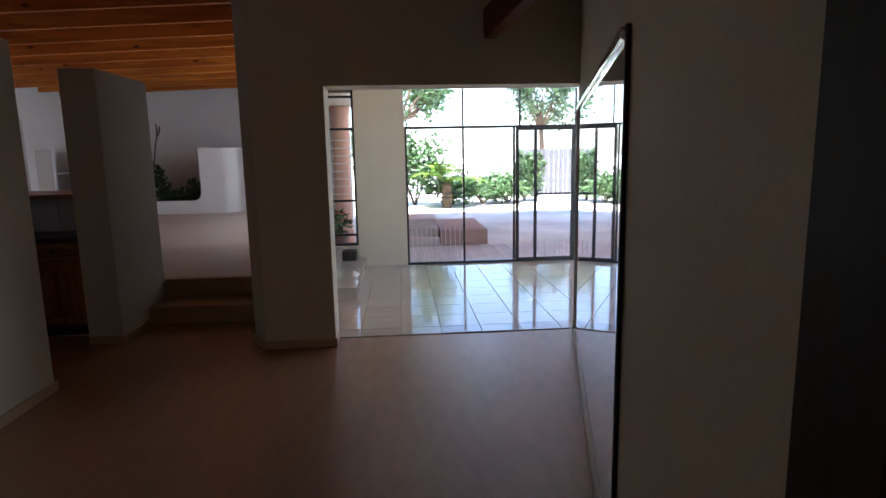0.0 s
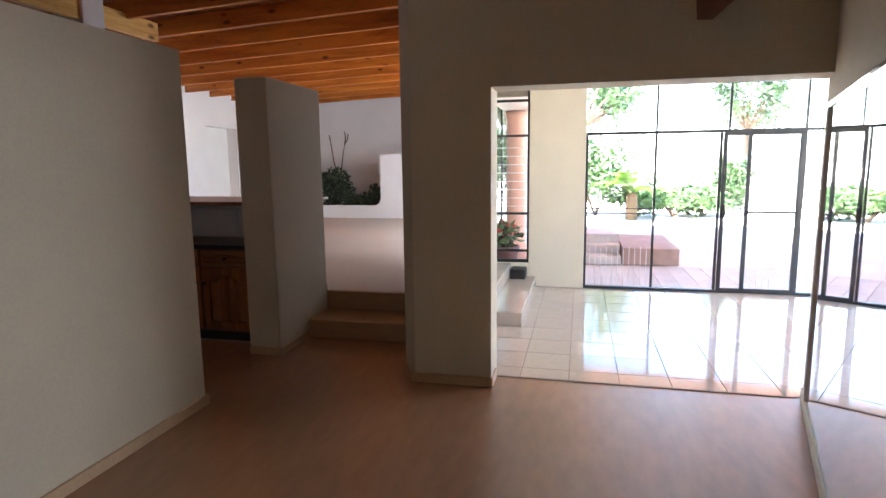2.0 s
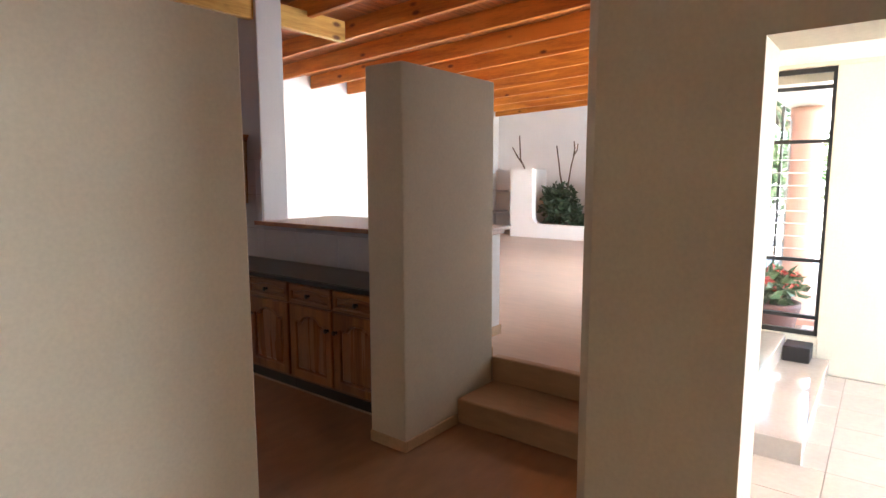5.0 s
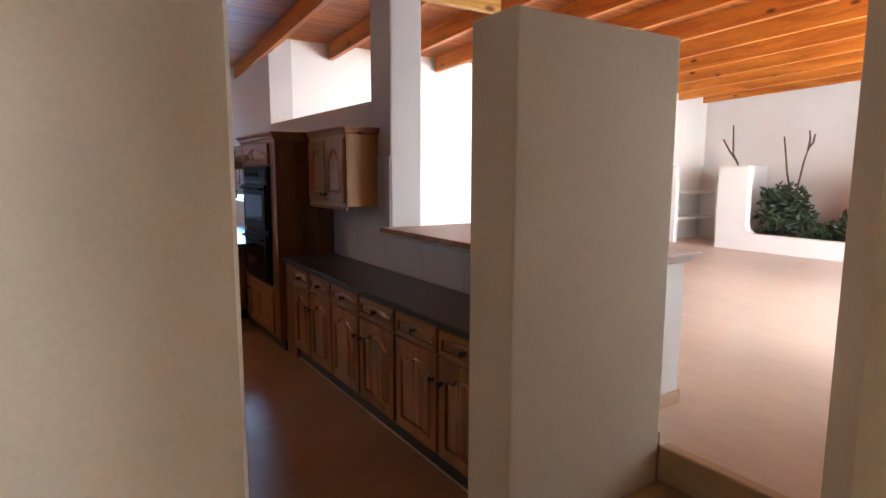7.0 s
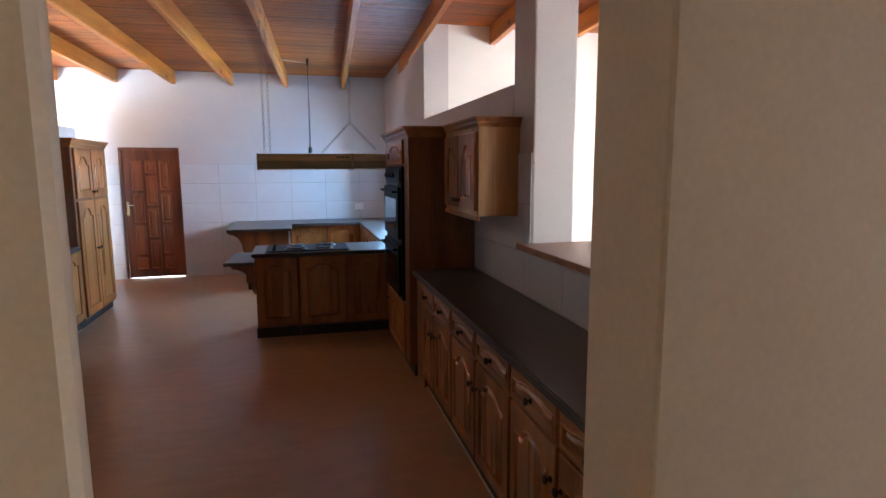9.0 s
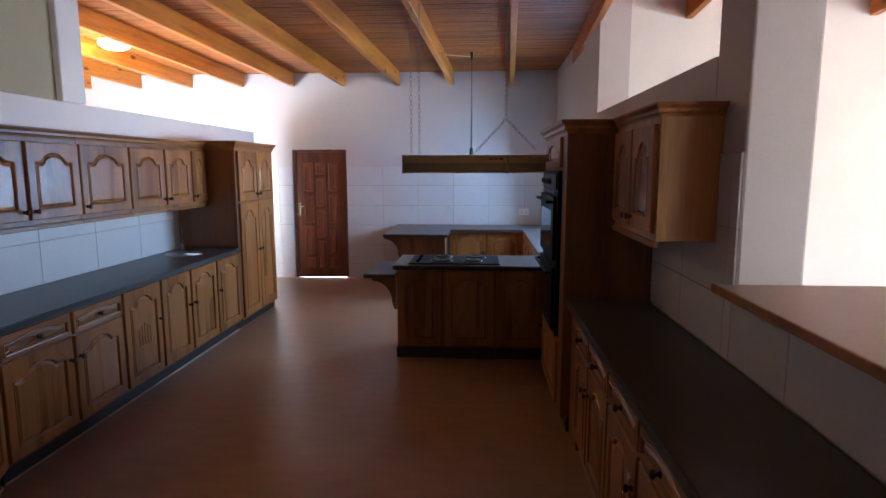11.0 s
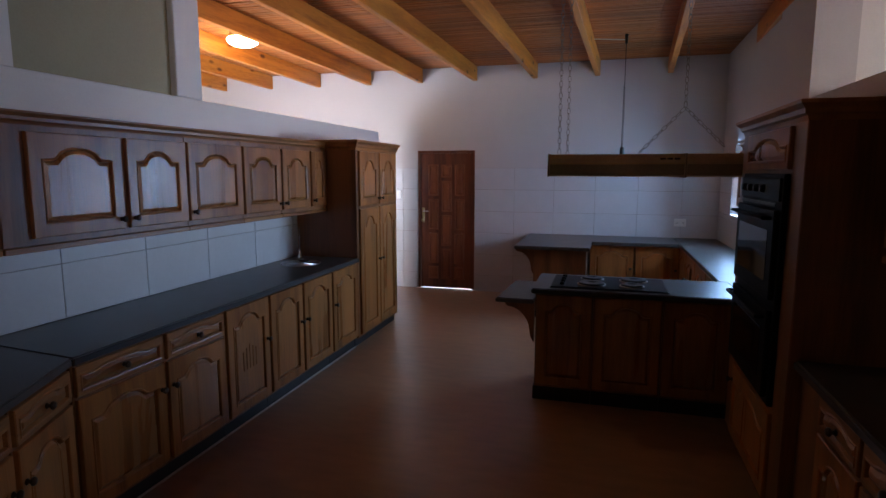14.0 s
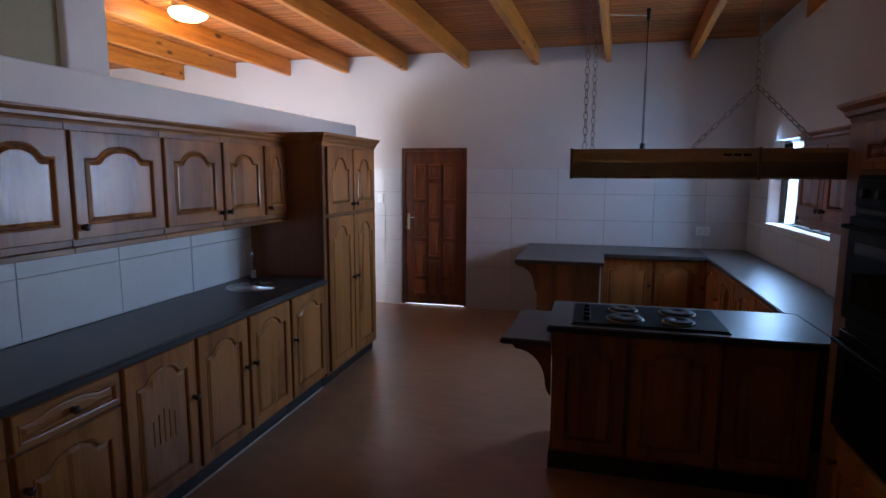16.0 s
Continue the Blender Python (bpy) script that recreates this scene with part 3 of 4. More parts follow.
def cornice(parent, w, d, z, ends=(0, 0)):
    prof = ((0, 0.0), (0.004, 0.012), (0.014, 0.020), (0.016, 0.036), (0.032, 0.052), (0.034, 0.062))
    part("cornice", loft([[(x, y, z + h) for x, y in ((-o * ends[0], -o), (w + o * ends[1], -o), (w + o * ends[1], d), (-o * ends[0], d))] for o, h in prof]), M_OAKH, parent)


def wall_unit(x, y, rz, w, doors, label, depth=0.33, z0=1.372, z1=1.945, ends=(0, 0), side=None):
    """A wall cabinet hung on the wall: doors are (start, width, knob)."""
    cab = thing("wall_cabinet", x, y, z0, rz, label, "cabinet", "wall cabinets")
    part("body", box(0.001, w - 0.001, 0, depth, 0, z1 - z0, 0.003), side or M_OAKS, cab)
    cornice(cab, w, depth, z1 - z0 - 0.005, ends)
    for a, dw, k in doors:
        door(cab, a, 0.035, dw, z1 - z0 - 0.07, k, 0.06 if dw > 0.4 else 0.075, 0.068, knob_z=0.055)
    part("light_rail", box(0.0, w, -0.012, 0.012, -0.03, 0.0, 0.004), M_OAKH, cab)
    return cab


UXF = WL + 0.33
WC = "brown stained oak wall cabinet with arched raised-panel doors, hung over worktop"
wall_unit(UXF, 4.86, 90, 1.205, [(0.14, 0.545, "r"), (0.72, 0.475, "l")], WC)
wall_unit(UXF, 6.065, 90, 0.595, [(0.012, 0.57, "l")], WC)
wall_unit(UXF, 6.66, 90, 0.535, [(0.015, 0.505, "r")], WC)
wall_unit(UXF, 7.195, 90, 0.805, [(0.010, 0.465, "l"), (0.50, 0.29, "l")], WC)
# angled wall cabinet with leaded glass door
ga = wall_unit(UXF + DIAG[0] * 0.98 - 0.01, 4.86 + DIAG[1] * 0.98, diag_a, 0.97, [(0.02, 0.44, "r")], "brown stained oak wall cabinet with one leaded amber glass door", 0.31)
gd = put("door", door_meshes(0.44, 0.49, 0.07, 0.068, M_OAK, M_OAKP)[0], ga, 0.48, -0.001, 0.035, "oak door with diamond leaded glass")
part("pane", loft([ring(0.44, 0.49, 0.082, 0.07, -0.004), ring(0.44, 0.49, 0.083, 0.07, -0.007)]), M_AMBER, gd, "amber tinted glass pane")
put("knob", knob_mesh(), gd, 0.03, -0.020, 0.09, "dark turned wooden knob")
for k in range(-2, 5):
    for s in (1, -1):
        bm = bmesh.new()
        xa, xb = 0.09, 0.35
        p0, p1 = (xa, 0.02 + 0.1 * k), (xb, 0.02 + 0.1 * k + 0.26 * 1.45)
        if s < 0:
            p0, p1 = (xa, p1[1]), (xb, p0[1])
        t0 = [0.0, 1.0]
        ok = [i / 40 for i in range(41) if 0.09 < p0[1] + (p1[1] - p0[1]) * i / 40 < 0.375]
        if len(ok) < 3:
            continue
        q = [(p0[0] + (p1[0] - p0[0]) * u, -0.011, p0[1] + (p1[1] - p0[1]) * u) for u in (ok[0], ok[-1])]
        part("lead_strip", add_tube(bm, q, 0.0025, 6), M_FRAME, gd)
wall_unit(UXF + DIAG[0] * 1.95 - 0.01, 4.86 + DIAG[1] * 1.95, diag_a, 0.96, [(0.02, 0.45, "r"), (0.49, 0.45, "l")], WC, 0.31)

# round sink and tap
sk = thing("sink", -1.01, 7.555, TOPH, 0, "round stainless steel sink let into dark worktop", "sink")
smooth(part("rim", add_lathe(bmesh.new(), [(0.182, 0.0), (0.180, 0.006), (0.164, 0.007), (0.156, 0.004), (0.150, 0.0015)], n=36), M_STEEL, sk))
smooth(part("basin", add_lathe(bmesh.new(), [(0.154, 0.0050), (0.13, 0.0044), (0.05, 0.0036), (0.02, 0.003)], n=36), M_STEEL, sk, "shallow brushed steel basin"))
tp = thing("tap", -1.19, 7.86, TOPH, 0, "chrome swan-neck tap standing on dark worktop", "tap")
smooth(part("base", add_lathe(bmesh.new(), [(0.028, 0), (0.028, 0.01), (0.02, 0.02), (0.018, 0.06), (0.012, 0.075)]), M_CHROME, tp))
arc = [(0, 0, 0.06), (0, 0, 0.22)] + [(0.035 * (1 - math.cos(a)), -0.062 * (1 - math.cos(a)), 0.22 + 0.06 * math.sin(a)) for a in [math.pi * i / 8 for i in range(1, 9)]] + [(0.07, -0.124, 0.18)]
smooth(part("spout", add_tube(bmesh.new(), arc, 0.007, 10), M_CHROME, tp))
part("lever", box(-0.006, 0.006, -0.05, 0.0, 0.075, 0.083, 0.002), M_CHROME, tp)

# bar-side run
XR = 2.52
for y0, y1 in ((5.05, 5.46), (4.58, 5.05), (4.08, 4.58), (3.56, 4.08), (3.07, 3.56), (2.55, 3.07)):
    base_unit(XR, y1, -90, y1 - y0, ("dd", "l" if y0 in (4.58, 3.56, 2.55) else "r"), OAKD, 0.498, TOPH - 0.042)
tagged(link("filler_cabinet", box(XR, 3.018, 5.465, 5.73, 0.0, TOPH - 0.042, 0.003), M_OAKS), "narrow brown oak filler between cabinets and oven housing", "cabinet")
wt_bar = worktop("worktop", [(XR - 0.035, 2.48), (WR - 0.013, 2.48), (WR - 0.013, 5.728), (XR - 0.035, 5.728)], "dark grey laminate worktop below the bar ledge", None, TOPH - 0.04, TOPH)
part("edging", box(XR - 0.0405, XR - 0.0355, 2.49, 5.72, TOPH - 0.036, TOPH - 0.006, 0.002), M_KICK, wt_bar, "dark edging strip")
wall_unit(2.735, 5.60, -90, 0.82, [(0.025, 0.375, "r"), (0.42, 0.375, "l")], "oak wall cabinet with two arched doors and pale end panel", 0.283, 1.395, 1.97, (0, 1), M_OAKL)

# bar ledge and its living-room front
lg = tagged(link("bar_ledge", box(2.93, 3.87, 2.43, 4.568, 1.212, 1.240, 0.008, 2), M_LEDGE), "wide beige bar top on the low kitchen wall", "bar top")
tagged(link("ledge_edging", box(2.918, 2.930, 2.476, 4.575, 1.206, 1.243, 0.003), M_OAKH), "brown wooden edging along the bar top", "trim", "", "structure")
structure("wall_bar", box(3.302, 3.78, 2.477, 4.50, ZL, 1.211, 0.006), M_WHITE, "white bar front on the living room side")
structure("bar_moulding", box(3.30, 3.815, 2.455, 4.53, 1.178, 1.2105, 0.006, 2), M_LEDGE, "pale moulding below the bar top", "trim")
skirting((3.782, 4.5), (3.782, 2.46), 0.08, ZL)
skirting((3.30, 2.476), (3.79, 2.476), 0.08, ZL)

# oven housing
oh = thing("oven_housing", 2.46, 6.90, 0, -90, "tall dark brown oak housing around a built-in oven", "cabinet")
part("body", box(0, 1.17, 0, 0.558, 0.10, 1.965, 0.004), M_OAKS, oh)
part("plinth", box(0, 1.17, 0.04, 0.558, 0, 0.10), M_KICK, oh, "black recessed plinth")
part("cornice", loft([[(x, y, z) for x, y in ((-o, -o), (1.17 + o, -o), (1.17 + o, 0.558), (-o, 0.558))] for o, z in ((0, 1.945), (0.006, 1.965), (0.02, 1.975), (0.024, 1.995), (0.045, 2.015), (0.047, 2.03))]), M_OAKH, oh)
door(oh, 0.2, 0.125, 0.80, 0.44, "l", 0.05, 0.065, knob_z=0.34)
door(oh, 0.2, 1.74, 0.80, 0.195, "", 0.05, 0.036)
ov = thing("double_oven", 2.46, 6.70, 0.60, -90, "black glass double oven built into tall oak housing", "oven")
part("casing", box(0, 0.80, -0.028, -0.001, 0, 1.12, 0.006, 2), M_BLACK, ov)
part("control_panel", box(0.02, 0.78, -0.04, -0.028, 0.99, 1.10, 0.004), M_BLACK, ov)
for k in range(4):
    part("dial", add_lathe(bmesh.new(), [(0.022, -0.040), (0.022, -0.05), (0.016, -0.062)], 0.12 + 0.13 * k, 0, 1.045, 12, "y"), M_IRON, ov)
part("vent_slot", box(0.06, 0.74, -0.044, -0.040, 0.965, 0.98), M_IRON, ov)
for z0, z1 in ((0.52, 0.95), (0.04, 0.47)):
    d = part("oven_door", box(0.02, 0.78, -0.055, -0.028, z0, z1, 0.006, 2), M_BLACK, ov)
    part("window", box(0.10, 0.70, -0.058, -0.055, z0 + 0.08, z1 - 0.10, 0.001), M_BLACKG, d, "dark reflecting oven glass")
    part("handle", add_tube(bmesh.new(), [(0.06, -0.055, z1 - 0.04), (0.06, -0.09, z1 - 0.04), (0.74, -0.09, z1 - 0.04), (0.74, -0.055, z1 - 0.04)], 0.009), M_BLACK, d)

# peninsula with hob
for k, (x0, x1) in enumerate(((1.17, 1.59), (1.59, 2.07), (2.07, 2.52))):
    c = thing("peninsula_cabinet", x0, 7.185, 0, 0, "dark brown oak peninsula cabinet back with arched panel", "cabinet", "peninsula cabinets")
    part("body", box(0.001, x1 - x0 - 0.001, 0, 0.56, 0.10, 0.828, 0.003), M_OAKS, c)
    part("plinth", box(-0.01 if k == 0 else 0.001, x1 - x0 - 0.001, -0.012, 0.54, 0.0, 0.10, 0.003), M_KICK, c, "black plinth")
    door(c, 0.012, 0.125, x1 - x0 - 0.024, 0.695, "", 0.06, 0.062)
wt_hob = worktop("worktop", [(1.14, 7.13), (2.60, 7.13), (2.60, 7.80), (1.14, 7.80)], "dark laminate worktop of the peninsula, with hob")


part("edging", box(1.15, 2.59, 7.1245, 7.1295, TOPW - 0.036, TOPW - 0.006, 0.002), M_KICK, wt_hob, "dark edging strip")


def bracket(x, y, z, flip, label):
    """A curved wooden bracket below an overhanging ledge."""
    pts = [(0, 0), (-0.22, 0), (-0.215, -0.02)]
    for i in range(9):
        a = math.pi / 2 * i / 8
        pts.append((-0.20 + 0.17 * math.sin(a), -0.035 - 0.20 * (1 - math.cos(a))))
    pts += [(-0.02, -0.27), (0, -0.30)]
    bm = bmesh.new()
    a = [bm.verts.new((px, 0, pz)) for px, pz in pts]
    b = [bm.verts.new((px, 0.045, pz)) for px, pz in pts]
    bm.faces.new(a)
    bm.faces.new(b[::-1])
    for i in range(len(pts)):
        bm.faces.new((a[i], a[(i + 1) % len(pts)], b[(i + 1) % len(pts)], b[i]))
    ob = link("ledge_bracket", bm, M_OAKS)
    ob.location = (x, y, z)
    return tagged(ob, label, "bracket", "ledge brackets")


worktop("ledge", [(0.885, 7.06), (1.168, 7.06), (1.168, 7.78), (0.93, 7.78)], "lower dark laminate breakfast ledge beside the peninsula", None, 0.765, 0.80)
bracket(1.168, 7.11, 0.764, 1, "curved dark oak bracket under the ledge")
bracket(1.168, 7.68, 0.764, 1, "curved dark oak bracket under the ledge")

hob = thing("hob", 1.28, 7.20, TOPW, 0, "black electric hob with four solid plates, in dark worktop", "hob")
part("base", box(0, 0.82, 0, 0.50, 0.0, 0.012, 0.004, 2), M_BLACK, hob)
part("rim", loft([[(x, y, z) for x, y in ((-o, -o), (0.82 + o, -o), (0.82 + o, 0.5 + o), (-o, 0.5 + o))] for o, z in ((0.008, 0.0005), (0.008, 0.006), (0.0, 0.0065))], False), M_IRON, hob, "thin dark rim")
for x, y, r in ((0.29, 0.14, 0.095), (0.29, 0.37, 0.078), (0.58, 0.14, 0.078), (0.60, 0.36, 0.095)):
    p = smooth(part("hotplate", add_lathe(bmesh.new(), [(r, 0.012), (r, 0.026), (r - 0.006, 0.030), (0.028, 0.030), (0.026, 0.026), (0.004, 0.026)], x, y, 0, 28), M_IRON, hob))
    smooth(part("ring", add_lathe(bmesh.new(), [(r + 0.012, 0.0121), (r + 0.012, 0.017), (r + 0.001, 0.019)], x, y, 0, 28), M_CHAIN, p, "steel ring"))
for k in range(4):
    part("dial", add_lathe(bmesh.new(), [(0.018, 0.012), (0.018, 0.026), (0.013, 0.032)], 0.075, 0.09 + 0.105 * k, 0, 14), M_BLACK, hob)

# window-side and far counters
for y0, y1 in ((7.80, 8.45), (8.45, 9.1), (9.1, 9.75), (9.75, 10.36)):
    base_unit(2.56, y1, -90, y1 - y0, ("d", "l"), "brown stained oak floor cabinet with arched door, below window counter", 0.498)
for x0, x1 in ((1.48, 2.02), (2.02, 2.54)):
    base_unit(x0, 10.30, 0, x1 - x0, ("d", "r"), "brown stained oak floor cabinet with arched door, on end wall", 0.68)
worktop("worktop", [(2.604, 7.13), (WR + 0.035, 6.92), (WR + 0.035, 10.985), (2.53, 10.985), (2.53, 7.805), (2.604, 7.805)], "dark laminate worktop under the kitchen window")
worktop("worktop", [(0.635, 9.575), (1.50, 9.575), (1.50, 10.23), (2.526, 10.23), (2.526, 10.985), (0.635, 10.985)], "dark laminate worktop with overhanging breakfast end")
fc = thing("end_cabinet", 0.86, 9.64, 0, 0, "plain brown oak end cabinet below breakfast counter", "cabinet")
part("body", box(0, 0.60, 0, 1.345, 0.10, 0.828, 0.003), M_OAKS, fc)
part("plinth", box(0.02, 0.60, 0.03, 1.345, 0, 0.10), M_KICK, fc, "black recessed plinth")
part("edge_strip", box(0.601, 0.615, -0.004, 0.012, 0.10, 0.828), M_BAR, fc, "white edging strip")
bracket(0.858, 9.66, 0.828, 1, "curved dark oak bracket under the counter end")
bracket(0.858, 10.7, 0.828, 1, "curved dark oak bracket under the counter end")
wall_unit(2.77, 8.47, -90, 1.45, [(0.02, 0.46, "r"), (0.49, 0.46, "l"), (0.97, 0.46, "l")], "dark brown oak wall cabinet beside the kitchen window", 0.248, 1.40, 1.94, (1, 0))
cb = smooth(tagged(link("loose_cable", add_tube(bmesh.new(), [(2.86 + 0.09 * math.cos(a) * (1 + 0.03 * a), 7.62 + 0.06 * math.sin(a), TOPW + 0.006 + 0.003 * a) for a in [i * 0.45 for i in range(30)]], 0.004, 6), M_KICK), "black cable coiled loosely on the worktop", "cable"))

# cooker hood on chains
hd = thing("cooker_hood", 1.25, 7.12, 1.695, 0, "bronze enamelled cooker hood hanging from chains over the hob", "cooker hood")


def hood_part(name, x0, x1):
    pts = [(0.0, 0.05), (0.01, 0.0), (0.50, 0.0), (0.50, 0.155), (0.035, 0.155), (0.008, 0.13), (0.004, 0.095), (0.0, 0.09)]
    bm = bmesh.new()
    a = [bm.verts.new((x0, py, pz)) for py, pz in pts]
    b = [bm.verts.new((x1, py, pz)) for py, pz in pts]
    bm.faces.new(a)
    bm.faces.new(b[::-1])
    for i in range(len(pts)):
        bm.faces.new((a[i], a[(i + 1) % len(pts)], b[(i + 1) % len(pts)], b[i]))
    return part(name, bm, M_HOOD, hd)


h1 = hood_part("canopy", 0.0, 0.905)
hood_part("extension", 0.915, 1.72)
part("visor", box(0.004, 0.90, -0.006, -0.001, 0.012, 0.085, 0.002), M_HOODD, hd, "dark glass visor")
part("visor", box(0.918, 1.715, -0.006, -0.001, 0.012, 0.085, 0.002), M_HOODD, hd, "dark glass visor")
part("end_cap", box(-0.012, 0.0, -0.004, 0.505, -0.004, 0.16, 0.003), M_HOODD, hd)
part("trim_strip", box(0.0, 0.905, -0.009, -0.0065, 0.087, 0.093), M_BRASS, hd, "thin brass strip")
part("joint_strip", box(0.905, 0.916, -0.008, 0.505, -0.006, 0.16, 0.002), M_HOODD, hd)
for k in range(3):
    part("switch", box(0.745 + 0.045 * k, 0.782 + 0.045 * k, 0.004, 0.012, 0.115, 0.128, 0.002), M_KICK, hd, "small black switch")


def chain(name, p, q, label, link_l=0.05):
    """A hanging chain of oval links, each a part."""
    p, q = Vector(p), Vector(q)
    d = q - p
    n = max(2, round(d.length / (link_l * 0.80)))
    ch = thing(name, *p, 0, label, "chain", "hood chains")
    key = "link"
    if key not in CACHE:
        pts = []
        for i in range(15):
            a = 2 * math.pi * i / 14
            pts.append((0.012 * math.cos(a), 0, link_l / 2 * math.sin(a)))
        me = mesh_of("link", add_tube(bmesh.new(), pts, 0.0024, 5), M_CHAIN)
        CACHE[key] = me
    rot = d.to_track_quat("Z", "Y").to_matrix().to_4x4()
    for i in range(n):
        ob = put("chain_link", CACHE[key], ch)
        ob.matrix_basis = Matrix.Translation(d * ((i + 0.5) / n)) @ rot @ pose(0, 0, 0, 0, 0, 90 * (i % 2) + 25)


CEIL = roof(7.3) + 0.19
chain("hanging_chain", (1.31, 7.22, 1.85), (1.31, 7.22, CEIL), "dark metal chain holding the cooker hood")
chain("hanging_chain", (1.35, 7.52, 1.85), (1.35, 7.52, CEIL), "dark metal chain holding the cooker hood")
chain("hanging_chain", (1.86, 7.2, 1.86), (2.145, 7.2, 2.16), "slanting metal chain holding the cooker hood")
chain("hanging_chain", (2.40, 7.2, 1.90), (2.145, 7.2, 2.16), "slanting metal chain holding the cooker hood")
chain("hanging_chain", (2.145, 7.2, 2.16), (2.145, 7.2, CEIL), "dark metal chain from the ceiling")
pc = thing("pendant_lamp", 1.805, 9.73, 1.97, 0, "pendant lamp on a black coiled cord over the end counter", "lamp")
z_top = roof(9.73) + 0.195 - 1.97
part("cord", add_tube(bmesh.new(), [(0, 0, z_top * 0.55), (0, 0, z_top - 0.06)], 0.004, 6), M_KICK, pc)
part("coil", add_tube(bmesh.new(), [(0.011 * math.cos(i * 0.8), 0.011 * math.sin(i * 0.8), 0.03 + z_top * 0.53 * i / 210) for i in range(211)], 0.0038, 5), M_KICK, pc)
part("ceiling_hook", add_lathe(bmesh.new(), [(0.014, z_top - 0.10), (0.017, z_top - 0.04), (0.02, z_top)], n=10), M_KICK, pc)
part("holder", add_lathe(bmesh.new(), [(0.016, 0.035), (0.024, 0.025), (0.026, -0.05), (0.02, -0.055)], n=14), M_KICK, pc, "black lampholder")
smooth(part("shade", add_lathe(bmesh.new(), [(0.022, -0.052), (0.03, -0.07), (0.06, -0.10), (0.13, -0.15), (0.17, -0.21), (0.175, -0.25), (0.17, -0.25), (0.02, -0.08)], n=28), M_PLASTIC, pc, "pale flared shade"))
part("ceiling_cable", add_tube(bmesh.new(), [(-0.37, 0.0, z_top - 0.03), (-0.2, 0.0, z_top - 0.045), (0.0, 0.0, z_top - 0.06)], 0.005, 6), M_PLASTIC, pc, "pale cable along the ceiling")

# kitchen door
dr = tagged(new("door_1"), "red-brown wooden door with staggered raised panels, closed", "door", "", "structure")
dr.location = (-1.02, 11.02, 0.0)
part("frame", box(0.0, 0.035, 0, 0.12, 0, 2.03), M_DOOR, dr)
part("frame", box(0.825, 0.86, 0, 0.12, 0, 2.03), M_DOOR, dr)
part("frame", box(0.035, 0.825, 0, 0.12, 1.995, 2.03), M_DOOR, dr)
leaf = part("leaf", box(0.037, 0.823, 0.03, 0.07, 0.009, 1.993, 0.003), M_DOOR, dr)
P_T, P_S, G = 0.455, 0.19, 0.045
for col, seq in enumerate(((P_S, P_T, P_T, P_T), (P_T, P_T, P_T, P_S), (P_S, P_T, P_T, P_T))):
    z = 0.14
    x0 = 0.037 + 0.115 + col * 0.198
    for hgt in seq:
        w = 0.155
        bm = loft([[(x0 + m, yy, z + m), (x0 + w - m, yy, z + m), (x0 + w - m, yy, z + hgt - m), (x0 + m, yy, z + hgt - m)] for m, yy in ((0, 0.0295), (0.0, 0.022), (0.008, 0.019), (0.014, 0.022), (0.018, 0.029), (0.030, 0.028), (0.050, 0.019))])
        part("panel", bm, M_DOORP, leaf)
        z += hgt + G
hl = part("handle_plate", box(0.055, 0.095, 0.022, 0.03, 0.98, 1.20, 0.004), M_BRASS, leaf, "worn brass plate")
part("lever", add_tube(bmesh.new(), [(0.075, 0.03, 1.15), (0.075, -0.02, 1.15), (0.17, -0.02, 1.15)], 0.008), M_CHROME, leaf, "chrome lever")
part("knob", add_lathe(bmesh.new(), [(0.01, 0.03), (0.01, 0.0), (0.022, -0.01), (0.022, -0.025), (0.012, -0.035)], 0.075, 0, 1.02, 14, "y"), M_BRASS, leaf, "round brass knob")
# made-up panel outside; starts above the floor so daylight shows under the leaf
structure("door_backing", box(-1.1, -0.1, 11.45, 11.5, 0.3, 2.1), M_WALL, "unseen panel added behind the kitchen door to block daylight")

# sockets and switch
for x, z, w, h, name, label in ((2.60, 1.07, 0.146, 0.10, "wall_socket", "white double wall socket on pale tiles"), (-1.30, 1.39, 0.075, 0.118, "light_switch", "white light switch on the tiled wall")):
    s = thing(name, x, 10.978, z, 0, label, "switch" if "switch" in name else "socket")
    part("plate", box(-w / 2, w / 2, -0.012, 0.012, -h / 2, h / 2, 0.004, 2), M_PLASTIC, s)
    if w > 0.1:
        for dx in (-0.035, 0.035):
            part("rocker", box(dx - 0.008, dx + 0.008, -0.016, -0.012, 0.015, 0.035, 0.002), M_PLASTIC, s)
            for ax, az in ((-0.011, -0.012), (0.011, -0.012), (0, 0.006)):
                part("pin_hole", add_lathe(bmesh.new(), [(0.004, -0.0125), (0.003, -0.0135)], dx + ax, 0, az, 8, "y"), M_KICK, s)
    else:
        part("rocker", box(-0.012, 0.012, -0.018, -0.012, -0.025, 0.025, 0.003), M_PLASTIC, s)

# kitchen window
kw = tagged(new("window_1"), "white-silled kitchen window with dark steel frame and opaque bright panes", "window", "", "structure")
kw.location = (3.18, 8.55, 1.22)
for a, b, c, d in ((0, 1.73, 0, 0.03), (0, 1.73, 0.79, 0.82)):
    part("frame", box(-0.015, 0.015, a, b, c, d), M_FRAME, kw)
for yy in (0.0, 0.86, 1.70):
    part("frame", box(-0.015, 0.015, yy, yy + 0.03, 0.031, 0.789), M_FRAME, kw)
part("sill", box(-0.13, -0.016, -0.0, 1.73, -0.002, 0.018, 0.004), M_WHITE, kw)
for yy in (0.03, 0.89):
    p = part("pane", box(-0.003, 0.003, yy, yy + 0.83 - 0.02, 0.031, 0.789), M_GLASS, kw)
    p.visible_shadow = False

